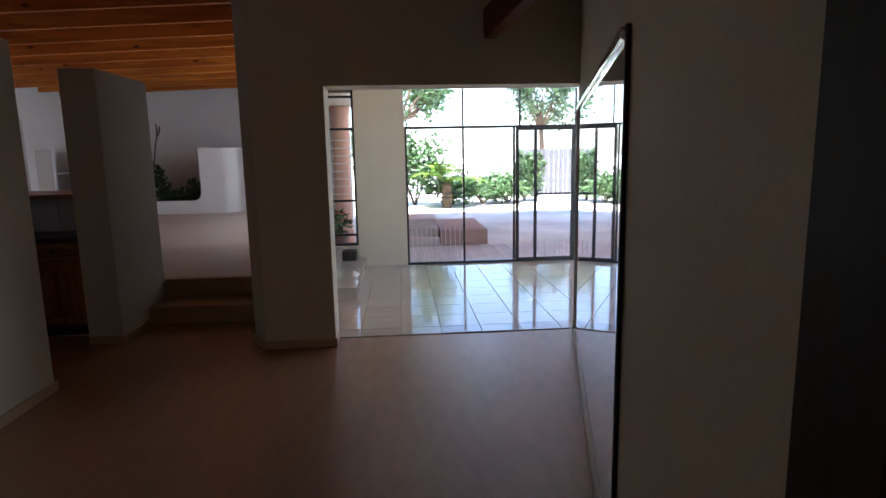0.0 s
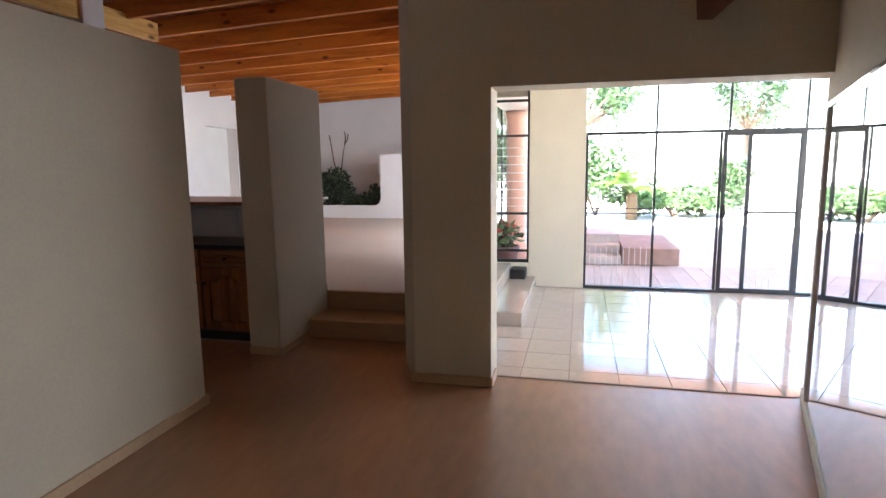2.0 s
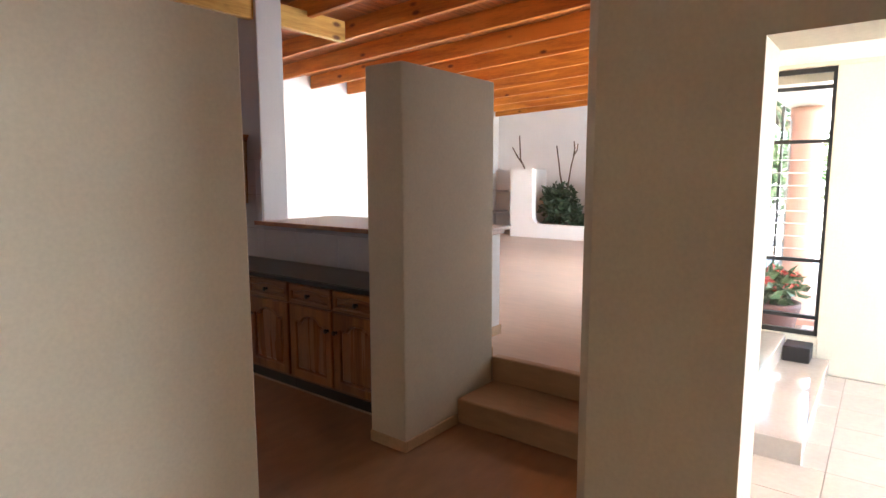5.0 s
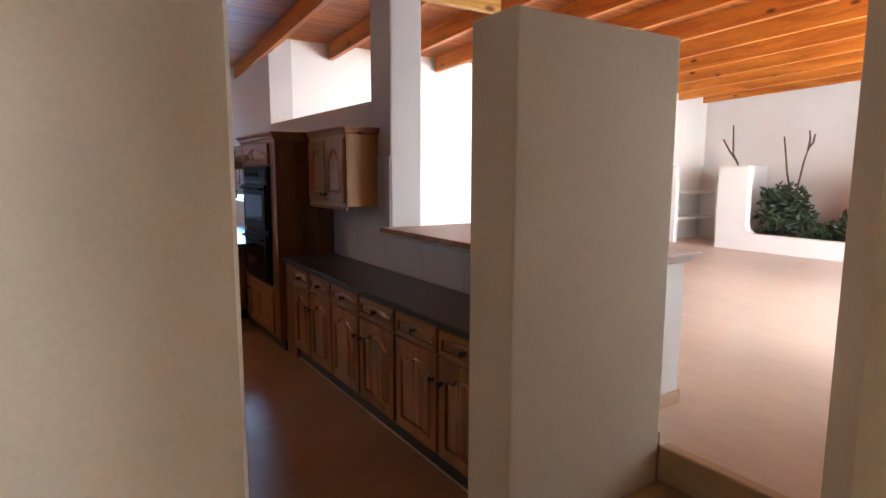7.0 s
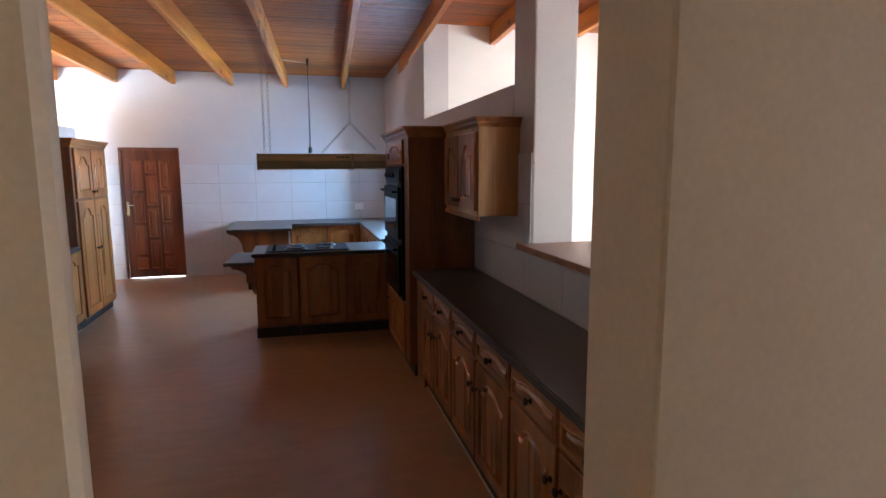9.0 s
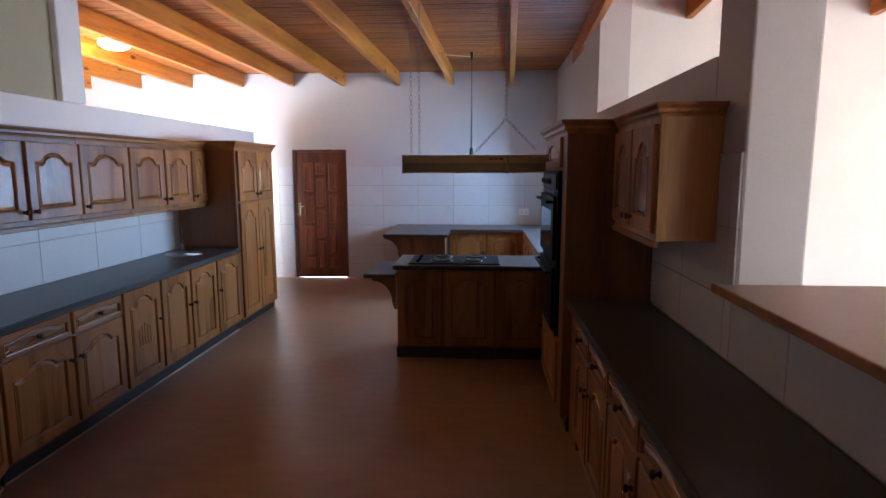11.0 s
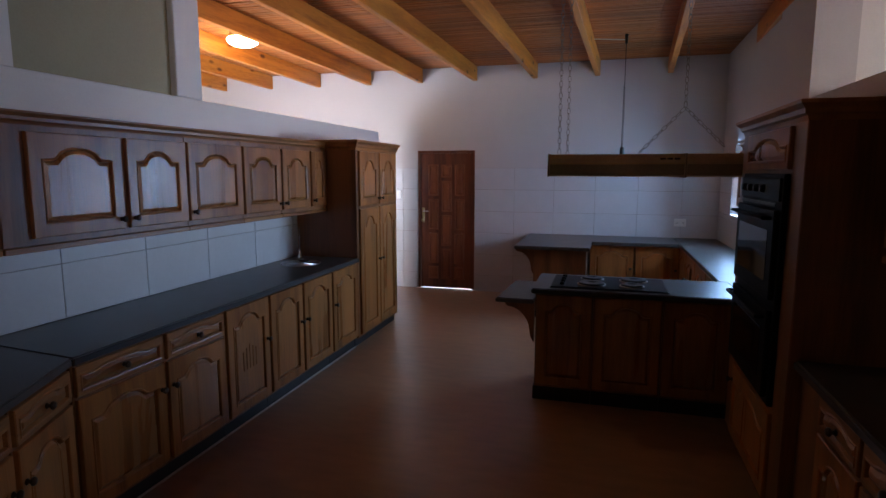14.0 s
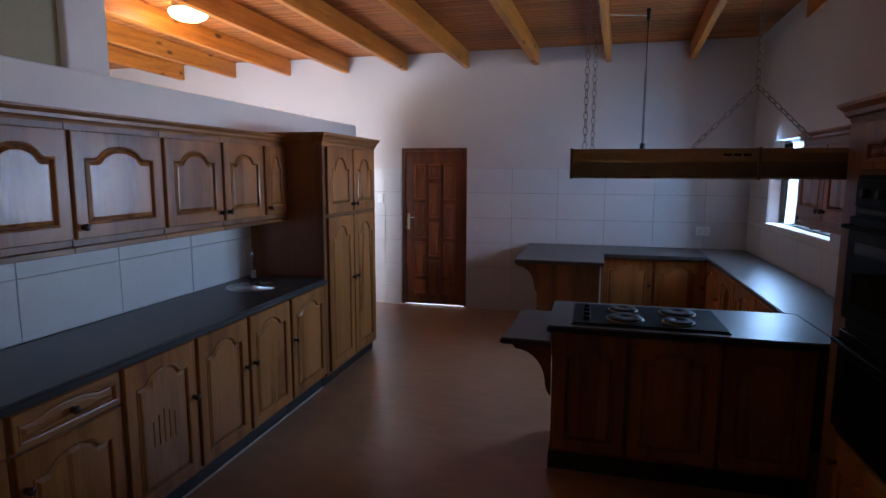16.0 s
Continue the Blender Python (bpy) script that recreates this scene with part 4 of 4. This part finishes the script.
# corridor lamp
cl = thing("ceiling_lamp", -2.26, 8.64, roof(8.64) + 0.10, 0, "lit round opal ceiling lamp between beams", "lamp")
smooth(part("shade", add_lathe(bmesh.new(), [(0.02, -0.07), (0.10, -0.06), (0.155, -0.03), (0.17, 0.0), (0.16, 0.02)], n=24), M_LAMP, cl, "glowing opal glass"))
part("base", add_lathe(bmesh.new(), [(0.14, 0.02), (0.14, 0.09)], n=24), M_BRASS, cl)

# ---- hall: mirror and dark entrance frame ----
ang = math.degrees(math.atan2(-0.262, 1))
mr = thing("wall_mirror_glass", -0.88, slant(-0.88, 0.003), 0.09, ang, "large frameless mirror sheet standing along the hall wall", "mirror")
ML = 2.86
part("mirror_pane", box(0.0, ML, 0.0, 0.008, 0, 1.80), M_MIRROR, mr)
part("edge_trim", box(-0.03, -0.0, 0.0, 0.014, 0, 1.815, 0.003), M_KICK, mr, "dark mirror edge")
part("edge_trim", box(ML, ML + 0.035, 0.0, 0.022, 0, 1.80, 0.003), M_BAR, mr, "pale mirror edge")
part("edge_trim", box(0.001, ML + 0.035, 0.0, 0.026, 1.775, 1.815, 0.012, 3), M_CHROME, mr, "pale mirror edge")
sk2 = structure("baseboard", box(0, 4.30, 0, 0.02, 0, 0.085, 0.005), M_SKIRT, "cream painted timber skirting below the mirror", "baseboard")
sk2.matrix_basis = pose(-2.0, slant(-2.0, 0.001), 0, 0, 0, ang)
ef = tagged(new("door_2"), "dark brown wooden entrance door frame", "door", "", "structure")
ef.matrix_basis = pose(-2.15, slant(-2.15) - 0.02, 0, 0, 0, ang)
part("jamb", box(-0.16, 0.0, -0.14, 0.03, 0, 2.5, 0.008, 2), M_DARKD, ef)
part("leaf", box(-0.22, -0.17, -1.1, -0.04, 0.01, 2.4, 0.004), M_DARKD, ef)

# ---- sunroom ----
gs = tagged(new("window_2"), "black steel sliding window front of the sunroom, closed", "window", "", "structure")
gs.location = (5.47, 0, 0)
W0, W1 = -5.9, -0.285


def bar(x0, x1, y0, y1, z0, z1, mat=None, name="frame"):
    return part(name, box(x0, x1, y0, y1, z0, z1, 0.002), mat or M_FRAME, gs)


bar(-0.03, 0.03, W0, W1, 0.0, 0.03)
bar(-0.03, 0.03, W0, W1, 2.46, 2.50)
bar(-0.025, 0.025, W0, W1, 1.90, 1.935)
for yy in (-0.30, -1.10, -1.82, -2.70, -3.5, -4.4, -5.3):
    bar(-0.02, 0.02, yy - 0.014, yy + 0.014, 0.031, 1.899)
for yy in (-1.10, -1.90, -2.70, -3.5, -4.4, -5.3):
    bar(-0.02, 0.02, yy - 0.012, yy + 0.012, 1.936, 2.459)
for yy in (-1.86, -2.12, -2.66):
    bar(-0.05, -0.021, yy - 0.022, yy + 0.022, 0.031, 1.86)
bar(-0.05, -0.021, -2.70, -1.84, 1.86, 1.899)
bar(-0.05, -0.021, -2.70, -1.84, 0.031, 0.06)
bar(-0.05, -0.021, -2.70, -2.1, 0.96, 0.985)
for zz in (0.94, 1.0):
    bar(-0.012, 0.012, -1.09, -0.31, zz, zz + 0.014)
part("handle", box(-0.075, -0.05, -1.885, -1.862, 0.92, 1.06, 0.004), M_FRAME, gs)
for k in range(11):
    yy = -0.36 - 0.068 * k
    part("burglar_bar", add_tube(bmesh.new(), [(0.03, yy, 0.03), (0.03, yy, 0.50 + 0.02 * (k % 2))], 0.005, 6), M_BAR, gs, "white burglar bar")
for k in range(8):
    yy = -2.16 - 0.068 * k
    part("burglar_bar", add_tube(bmesh.new(), [(0.03, yy, 0.03), (0.03, yy, 0.30)], 0.005, 6), M_BAR, gs, "white burglar bar")
ys = [-0.30, -1.10, -1.82, -2.70, -3.5, -4.4, -5.3]
for a, b in zip(ys, ys[1:]):
    for z0, z1 in ((0.031, 1.899), (1.936, 2.459)):
        p = part("pane", box(0.0, 0.004, b + 0.015, a - 0.015, z0, z1), M_GLASS, gs)
        p.visible_shadow = False
sl = tagged(new("window_3"), "narrow black steel window with white horizontal bars", "window", "", "structure")
sl.location = (5.47, 0.40, 0)
for y0, y1, z0, z1 in ((0, 0.03, 0.3, 2.5), (0.56, 0.59, 0.3, 2.5), (0.03, 0.56, 0.30, 0.34), (0.03, 0.56, 0.44, 0.47), (0.03, 0.56, 0.92, 0.95), (0.03, 0.56, 1.90, 1.93), (0.03, 0.56, 2.33, 2.36), (0.03, 0.56, 2.46, 2.5)):
    part("frame", box(-0.02, 0.02, y0, y1, z0, z1), M_FRAME, sl)
for k in range(8):
    part("burglar_bar", add_tube(bmesh.new(), [(-0.025, 0.03, 1.03 + 0.105 * k), (-0.025, 0.56, 1.03 + 0.105 * k)], 0.005, 6), M_BAR, sl, "white burglar bar")
p = part("pane", box(0, 0.004, 0.03, 0.56, 0.34, 2.46), M_GLASS, sl)
p.visible_shadow = False
ss = thing("sunroom_steps", 0, 0, 0, 0, "two glossy tiled steps in the sunroom corner", "stairs")
part("step", box(3.52, 5.39, 0.30, 0.975, -0.01, 0.135, 0.006, 2), M_TILEF, ss)
part("step", box(4.02, 5.39, 0.62, 0.975, 0.135, 0.30, 0.006, 2), M_TILEF, ss)
part("dark_box", box(5.15, 5.39, 0.42, 0.61, 0.135, 0.26, 0.006), M_KICK, ss, "black box below the window")
structure("threshold", box(2.165, 2.19, -1.66, 0.36, 0.0, 0.005, 0.002), M_GROUT, "thin dark threshold strip in the opening", "trim")

# ---- living room ----
NX = 10.62
sc = thing("planter_screen", 0, 0, 0, 0, "white U-shaped planter screen with rounded cut-out", "planter")
prof = [(3.75, ZL), (6.5, ZL), (6.5, 1.80), (5.97, 1.80)]
for i in range(9):
    a = math.pi / 2 * i / 8
    prof.append((5.97 - 0.18 * (1 - math.cos(a)), 0.82 - 0.18 * math.sin(a)))
for i in range(9):
    a = math.pi / 2 * i / 8
    prof.append((4.42 - 0.18 * math.sin(a), 0.64 + 0.18 * (1 - math.cos(a))))
prof += [(4.24, 1.80), (3.75, 1.80)]
bm = bmesh.new()
a = [bm.verts.new((NX, y, z)) for y, z in prof]
b = [bm.verts.new((NX + 0.16, y, z)) for y, z in prof]
bm.faces.new(a)
bm.faces.new(b[::-1])
for i in range(len(prof)):
    bm.faces.new((a[i], a[(i + 1) % len(prof)], b[(i + 1) % len(prof)], b[i]))
part("front", bm, M_WHITE, sc)
bm = bmesh.new()
pts = [(NX + 0.30 + 0.30 * math.cos(t), 3.75 + 0.30 * math.sin(t)) for t in [math.pi + math.pi / 2 * i / 10 for i in range(11)]]
add_prism(bm, pts + [(NX + 1.37, 3.45), (NX + 1.37, 3.62), (NX + 0.3, 3.62), (NX + 0.16, 3.749), (NX, 3.749)][:3] + [(NX + 0.17, 3.749)], ZL, 1.80)
part("rounded_end", bm, M_WHITE, sc)
part("return", box(NX + 0.161, 11.99, 6.36, 6.5, ZL, 1.80), M_WHITE, sc)
part("soil", box(NX + 0.162, 11.99, 3.63, 6.358, ZL, 0.60), M_SOIL, sc, "dark planting soil")


def leaves(n, centre, spread, size, rng, squash=1.0, up=0.3):
    """A crown of single bent leaves."""
    vs, fs = [], []
    for _ in range(n):
        d = Vector((rng.gauss(0, 1), rng.gauss(0, 1), rng.gauss(0, 1) * squash))
        d = d.normalized() * (rng.random() ** 0.45)
        c = Vector(centre) + Vector((d.x * spread[0], d.y * spread[1], d.z * spread[2]))
        ax = Vector((rng.gauss(0, 1), rng.gauss(0, 1), rng.gauss(up, 0.7))).normalized()
        sd = ax.orthogonal().normalized()
        sd = (Matrix.Rotation(rng.random() * 6.28, 3, ax) @ sd) * size * rng.uniform(0.18, 0.3)
        ln = ax * size * rng.uniform(0.6, 1.2)
        k = len(vs)
        nrm = ax.cross(sd).normalized() * size * 0.08
        vs += [c, c + ln * 0.5 + sd + nrm, c + ln - nrm * 2, c + ln * 0.5 - sd + nrm]
        fs += [(k, k + 1, k + 2), (k, k + 2, k + 3)]
    return vs, fs


def leaf_mesh(name, lots, mat, parent, label=""):
    vs, fs = [], []
    for v, f in lots:
        k = len(vs)
        vs += v
        fs += [tuple(i + k for i in t) for t in f]
    me = bpy.data.meshes.new(name)
    me.from_pydata([tuple(v) for v in vs], [], fs)
    me.materials.append(mat)
    ob = new(name, me)
    ob.parent = parent
    return tagged(ob, label)


rng = random.Random(4)
for bx, by, sp, n in ((11.15, 5.58, (0.34, 0.42, 0.46), 640), (11.1, 4.5, (0.25, 0.26, 0.24), 260), (11.1, 5.0, (0.25, 0.3, 0.12), 200)):
    pl = thing("indoor_plant", bx, by, 0.60, 0, "dark green leafy plant growing in the white planter", "plant", "planter plants")
    leaf_mesh("foliage", [leaves(n, (0, 0, sp[2] * 0.95), sp, 0.155, rng)], M_INLEAF, pl)
    for k in range(5):
        e = (rng.uniform(-.2, .2), rng.uniform(-.25, .25), sp[2] * 1.3)
        part("stem", add_tube(bmesh.new(), [(e[0] * .2, e[1] * .2, -0.02), (e[0] * .6, e[1] * .6, e[2] * .5), e], 0.012, 6, 0.5), M_BARK, pl)
for by, pts in ((6.30, [[(0, 0, 0), (0, 0.08, 0.8), (0, 0.24, 1.30)], [(0, 0.23, 1.27), (0, 0.33, 1.45), (0, 0.36, 1.97)], [(0, 0.25, 1.32), (0, 0.40, 1.50), (0, 0.54, 1.72)]]),
                (5.52, [[(0, 0, 0), (0, 0.02, 0.62), (0, 0.06, 0.85)], [(0, 0.04, 0.75), (0, 0.13, 1.12), (0, 0.15, 1.28), (0, 0.22, 1.72)],
                        [(0, 0.02, 0.66), (0, -0.06, 0.84), (0, -0.13, 1.30), (0, -0.19, 1.52)], [(0, -0.18, 1.48), (0, -0.20, 1.66), (0, -0.18, 1.80)], [(0, -0.19, 1.52), (0, -0.25, 1.60), (0, -0.27, 1.74)]])):
    br = thing("bare_branch", 11.25, by, 0.58, 0, "bare pruned branch standing in the planter", "branch", "bare branches")
    for q in pts:
        smooth(part("limb", add_tube(bmesh.new(), q, 0.019, 7, 0.7), M_BARK, br))

sh = thing("shelf_unit", 10.62, 6.52, ZL, 0, "built-in white open shelves beside the planter", "shelf")
part("side", box(0.0, 0.10, 0.82, 1.165, 0, 1.45, 0.004), M_WHITE, sh)
part("side", box(1.28, 1.375, 0.0, 1.165, 0, 1.45, 0.004), M_WHITE, sh)
for z in (0.42, 0.92):
    part("shelf", box(0.102, 1.278, 0.82, 1.165, z, z + 0.045, 0.004), M_WHITE, sh)

# living-room glass front, out of the walked view
lw = tagged(new("window_4"), "wide living room window with dark frame", "window", "", "structure")
for x in (5.76, 7.15, 8.55, 9.92):
    part("frame", box(x - 0.02, x + 0.02, 1.15, 1.19, ZL, 2.74), M_FRAME, lw)
p = part("pane", box(5.78, 9.90, 1.165, 1.17, ZL, 2.74), M_GLASS, lw)
p.visible_shadow = False

# ---- garden ----
ground = tagged(link("ground", box(5.62, 400, -300, 300, -0.3, -0.10), M_GROUND), "sunlit dry lawn and pale yard", "ground", "", "structure")
structure("ground_yard", box(-300, 5.62, -300, -6.3, -0.3, -0.11), M_GROUND, "dry lawn beside the house", "ground")
structure("ground_back", box(-300, 5.62, 11.35, 300, -0.3, -0.11), M_GROUND, "dry lawn behind the house", "ground")
patio = tagged(link("pavement", box(5.62, 7.44, -8, 0.98, -0.29, -0.05), M_GROUT), "brick paved patio in the shade of the house", "pavement", "", "structure")
gp = thing("patio_steps", 7.45, -0.9, -0.05, 0, "three pale brick garden steps with low side wall", "steps")
for k in range(3):
    part("step", box(0.32 * k, 1.6, 0.02, 1.0, 0.14 * k, 0.14 * (k + 1), 0.01), M_PAVE, gp)
part("side_wall", box(0.05, 1.9, -0.85, 0.0, 0, 0.27, 0.015, 2), M_BRICK, gp)
oc = thing("veranda_column", 7.6, 0.80, -0.1, 0, "pink painted round veranda column", "column")
smooth(part("shaft", add_lathe(bmesh.new(), [(0.17, 0.0), (0.17, 0.35), (0.15, 0.36), (0.145, 2.35), (0.17, 2.4), (0.17, 2.5)], n=24), M_PINK, oc))
part("base", box(-0.24, 0.24, -0.24, 0.24, -0.02, 0.12, 0.01), M_PINK, oc)
structure("veranda_roof", box(5.63, 8.2, -0.1, 1.0, 2.41, 2.6), M_SKIRT, "low veranda roof edge", "roof")
pot = thing("flower_pot", 6.35, 0.86, -0.05, 0, "dark clay pot with red flowers on the patio", "plant pot")
smooth(part("pot", add_lathe(bmesh.new(), [(0.16, 0), (0.22, 0.28), (0.25, 0.40), (0.25, 0.44), (0.22, 0.44), (0.21, 0.36)], n=20), M_CLAY, pot))
leaf_mesh("foliage", [leaves(160, (0, 0, 0.58), (0.26, 0.26, 0.2), 0.16, rng)], M_LEAF, pot)
leaf_mesh("flowers", [leaves(70, (0, 0, 0.66), (0.26, 0.26, 0.14), 0.09, rng)], M_FLOWER, pot, "red petals")

# fence
fn = thing("garden_fence", 20.0, 0, -0.1, 0, "weathered grey vertical board fence", "fence")
fme = mesh_of("board", box(0, 0.03, -0.085, 0.085, 0, 1.82), M_FENCE)
for k in range(44):
    put("board", fme, fn, 0, -4.9 - 0.19 * k, 0)
part("rail", box(0.03, 0.08, -13.2, -4.8, 0.5, 0.6), M_FENCE, fn)
part("rail", box(0.03, 0.08, -13.2, -4.8, 1.45, 1.55), M_FENCE, fn)

# shrubs and trees
for i, (x, y, r, h) in enumerate(((16.2, 0.6, 1.4, 3.0), (16.8, -0.7, 1.2, 2.4), (16.6, -2.0, 1.1, 1.0), (16.6, -3.0, 1.1, 1.1), (17.0, -3.9, 1.0, 0.9), (16.0, 2.8, 1.6, 3.2), (17.5, -4.6, 0.7, 1.9), (18.2, -9.0, 1.1, 1.8), (13.5, 4.6, 1.6, 3.0))):
    s = thing("garden_shrub", x, y, -0.1, 0, "dense green garden shrub in sun", "shrub", "garden shrubs")
    lots = []
    for k in range(7):
        a = rng.uniform(0, 6.28)
        c = (math.cos(a) * r * 0.5, math.sin(a) * r * 0.5, h * rng.uniform(0.3, 0.75))
        lots.append(leaves(130, c, (r * 0.5, r * 0.5, h * 0.3), 0.24, rng))
    leaf_mesh("foliage", lots, M_LEAF, s)
    for k in range(4):
        a = rng.uniform(0, 6.28)
        part("stem", add_tube(bmesh.new(), [(0, 0, -0.02), (math.cos(a) * r * .3, math.sin(a) * r * .3, h * .35), (math.cos(a) * r * .5, math.sin(a) * r * .5, h * .7)], 0.035, 6, 0.4), M_BARK, s)
cy = thing("cycad", 15.5, -1.68, -0.1, 0, "bright yellow-green cycad with arching fronds", "plant")
part("trunk", add_lathe(bmesh.new(), [(0.16, -0.02), (0.17, 0.3), (0.14, 0.7), (0.08, 0.8)], n=12), M_BARK, cy)
for k in range(26):
    a, e = k * 2.4, 0.55 + 0.85 * (k % 5) / 4
    vs, fs = [], []
    L = 1.35
    for j in range(22):
        u = j / 21
        rr = L * u * math.cos(e) + 0.1 * u
        zz = 0.8 + L * u * math.sin(e) - 0.55 * u * u * L
        wdt = 0.30 * math.sin(math.pi * min(1, u * 0.92 + 0.08))
        p0 = Vector((rr * math.cos(a), rr * math.sin(a), zz))
        t = Vector((-math.sin(a), math.cos(a), 0))
        f = Vector((math.cos(a), math.sin(a), 0.2))
        for sgn in (1, -1):
            q = len(vs)
            vs += [p0, p0 + f * 0.085, p0 + t * sgn * wdt + f * 0.09 - Vector((0, 0, 0.03))]
            fs.append((q, q + 1, q + 2))
    leaf_mesh("frond", [(vs, fs)], M_LEAFB, cy)
for x, y, h, r in ((24.0, -0.4, 7.2, 2.6), (31.0, -8.6, 7.0, 2.0), (24.5, 7.0, 7.5, 3.0)):
    tr = thing("garden_tree", x, y, -0.1, 0, "broad green tree behind the garden fence", "tree", "garden trees")
    smooth(part("trunk", add_tube(bmesh.new(), [(0, 0, -0.02), (0.1, 0, h * 0.3), (0.0, 0.15, h * 0.6)], 0.2, 10, 0.5), M_BARK, tr))
    lots = []
    for k in range(12):
        a = rng.uniform(0, 6.28)
        c = (math.cos(a) * r * 0.6, math.sin(a) * r * 0.6, h * rng.uniform(0.5, 0.9))
        part("limb", add_tube(bmesh.new(), [(0, 0.1, h * 0.45), (c[0] * .5, c[1] * .5, c[2] * .8), c], 0.07, 6, 0.3), M_BARK, tr)
        lots.append(leaves(150, c, (r * 0.42, r * 0.42, h * 0.14), 0.34, rng))
    leaf_mesh("crown", lots, M_LEAF, tr)

# ---- pieces: tiles and pavers ----


def tile_mesh(name, w, h, t, mat):
    """A tile lying flat, centre at its corner, with eased edges."""
    key = (name, round(w, 4), round(h, 4), t)
    if key not in CACHE:
        CACHE[key] = mesh_of(name, box(0.0022, w - 0.0022, 0.0022, h - 0.0022, 0, t, 0.0015), mat)
    return CACHE[key]


def wall_tiles(wall, origin, rz, runs, rows, t=0.011):
    """Tiles on a wall: runs are cuts along it, rows the cuts upwards."""
    m = Matrix.Translation(origin) @ pose(0, 0, 0, 0, 0, rz)
    g = part("grout", box(runs[0], runs[-1], -0.0045, -0.0008, rows[0], rows[-1]), M_GROUT, wall)
    g.matrix_basis = m
    for a, b in zip(runs, runs[1:]):
        for c, d in zip(rows, rows[1:]):
            ob = put("tile", tile_mesh("tile", b - a, d - c, t, M_TILEW), wall)
            ob.matrix_basis = m @ pose(a, -0.002, c, 90, 0, 0)


def cuts(a, b, start, step):
    out = [a]
    k = math.ceil((a + 0.03 - start) / step)
    while start + k * step < b - 0.03:
        out.append(start + k * step)
        k += 1
    return out + [b]


ROWS = [0.0, 0.235, 0.545, 0.855, 1.165, 1.475, 1.78]
wall_tiles(wall_far, (0, 11.0, 0), 0, cuts(-3.2, -1.022, 0.41, 0.55), ROWS)
wall_tiles(wall_far, (0, 11.0, 0), 0, cuts(-0.158, 3.06, 0.41, 0.55), ROWS)
wall_tiles(wall_left, (WL, 0, 0), 90, cuts(4.96, 8.0, 6.033, 0.622), [0.897, 1.209, 1.37])
da = diag_a
wall_tiles(wall_left, (WL + DIAG[0] * 2.5, 4.95 + DIAG[1] * 2.5, 0), da, cuts(0.0, 2.49, 0.4, 0.622), [0.897, 1.209, 1.37])
wall_tiles(wall_right, (WR, 0, 0), -90, [-v for v in reversed(cuts(2.475, 4.57, 3.0, 0.55))], [0.897, 1.165, 1.203])
wall_tiles(wall_right, (WR, 0, 0), -90, [-v for v in reversed(cuts(4.57, 5.73, 3.0, 0.55))], [0.897, 1.165, 1.475, 1.80])
wall_tiles(wall_right, (WR + 0.05, 0, 0), -90, [-v for v in reversed(cuts(8.55, 10.985, 9.9, 0.55))], [0.872, 1.165, 1.218])
wall_tiles(wall_right, (WR + 0.05, 0, 0), -90, [-10.985, -10.283], [1.222, 1.475, 1.78])
wall_tiles(wall_right, (WR, 0, 0), -90, [-v for v in reversed(cuts(6.9, 8.549, 7.5, 0.55))], [0.872, 1.165, 1.475, 1.78])

# sunroom floor tiles
xs = [2.195] + [2.40 + 0.374 * k for k in range(8)] + [5.395]
ys = [0.975] + [0.895 - 0.357 * k for k in range(16)]
for x0, x1 in zip(xs, xs[1:]):
    for y1, y0 in zip(ys, ys[1:]):
        put("tile", tile_mesh("floor_tile", x1 - x0, y1 - y0, 0.012, M_TILEF), sun_floor, x0, y0, -0.0125)
# patio pavers
for i in range(7):
    for j in range(24):
        ob = put("paver", tile_mesh("paver", 0.243, 0.243, 0.012, M_PAVE), patio, 5.66 + 0.245 * i, -5.2 + 0.245 * j, -0.052)
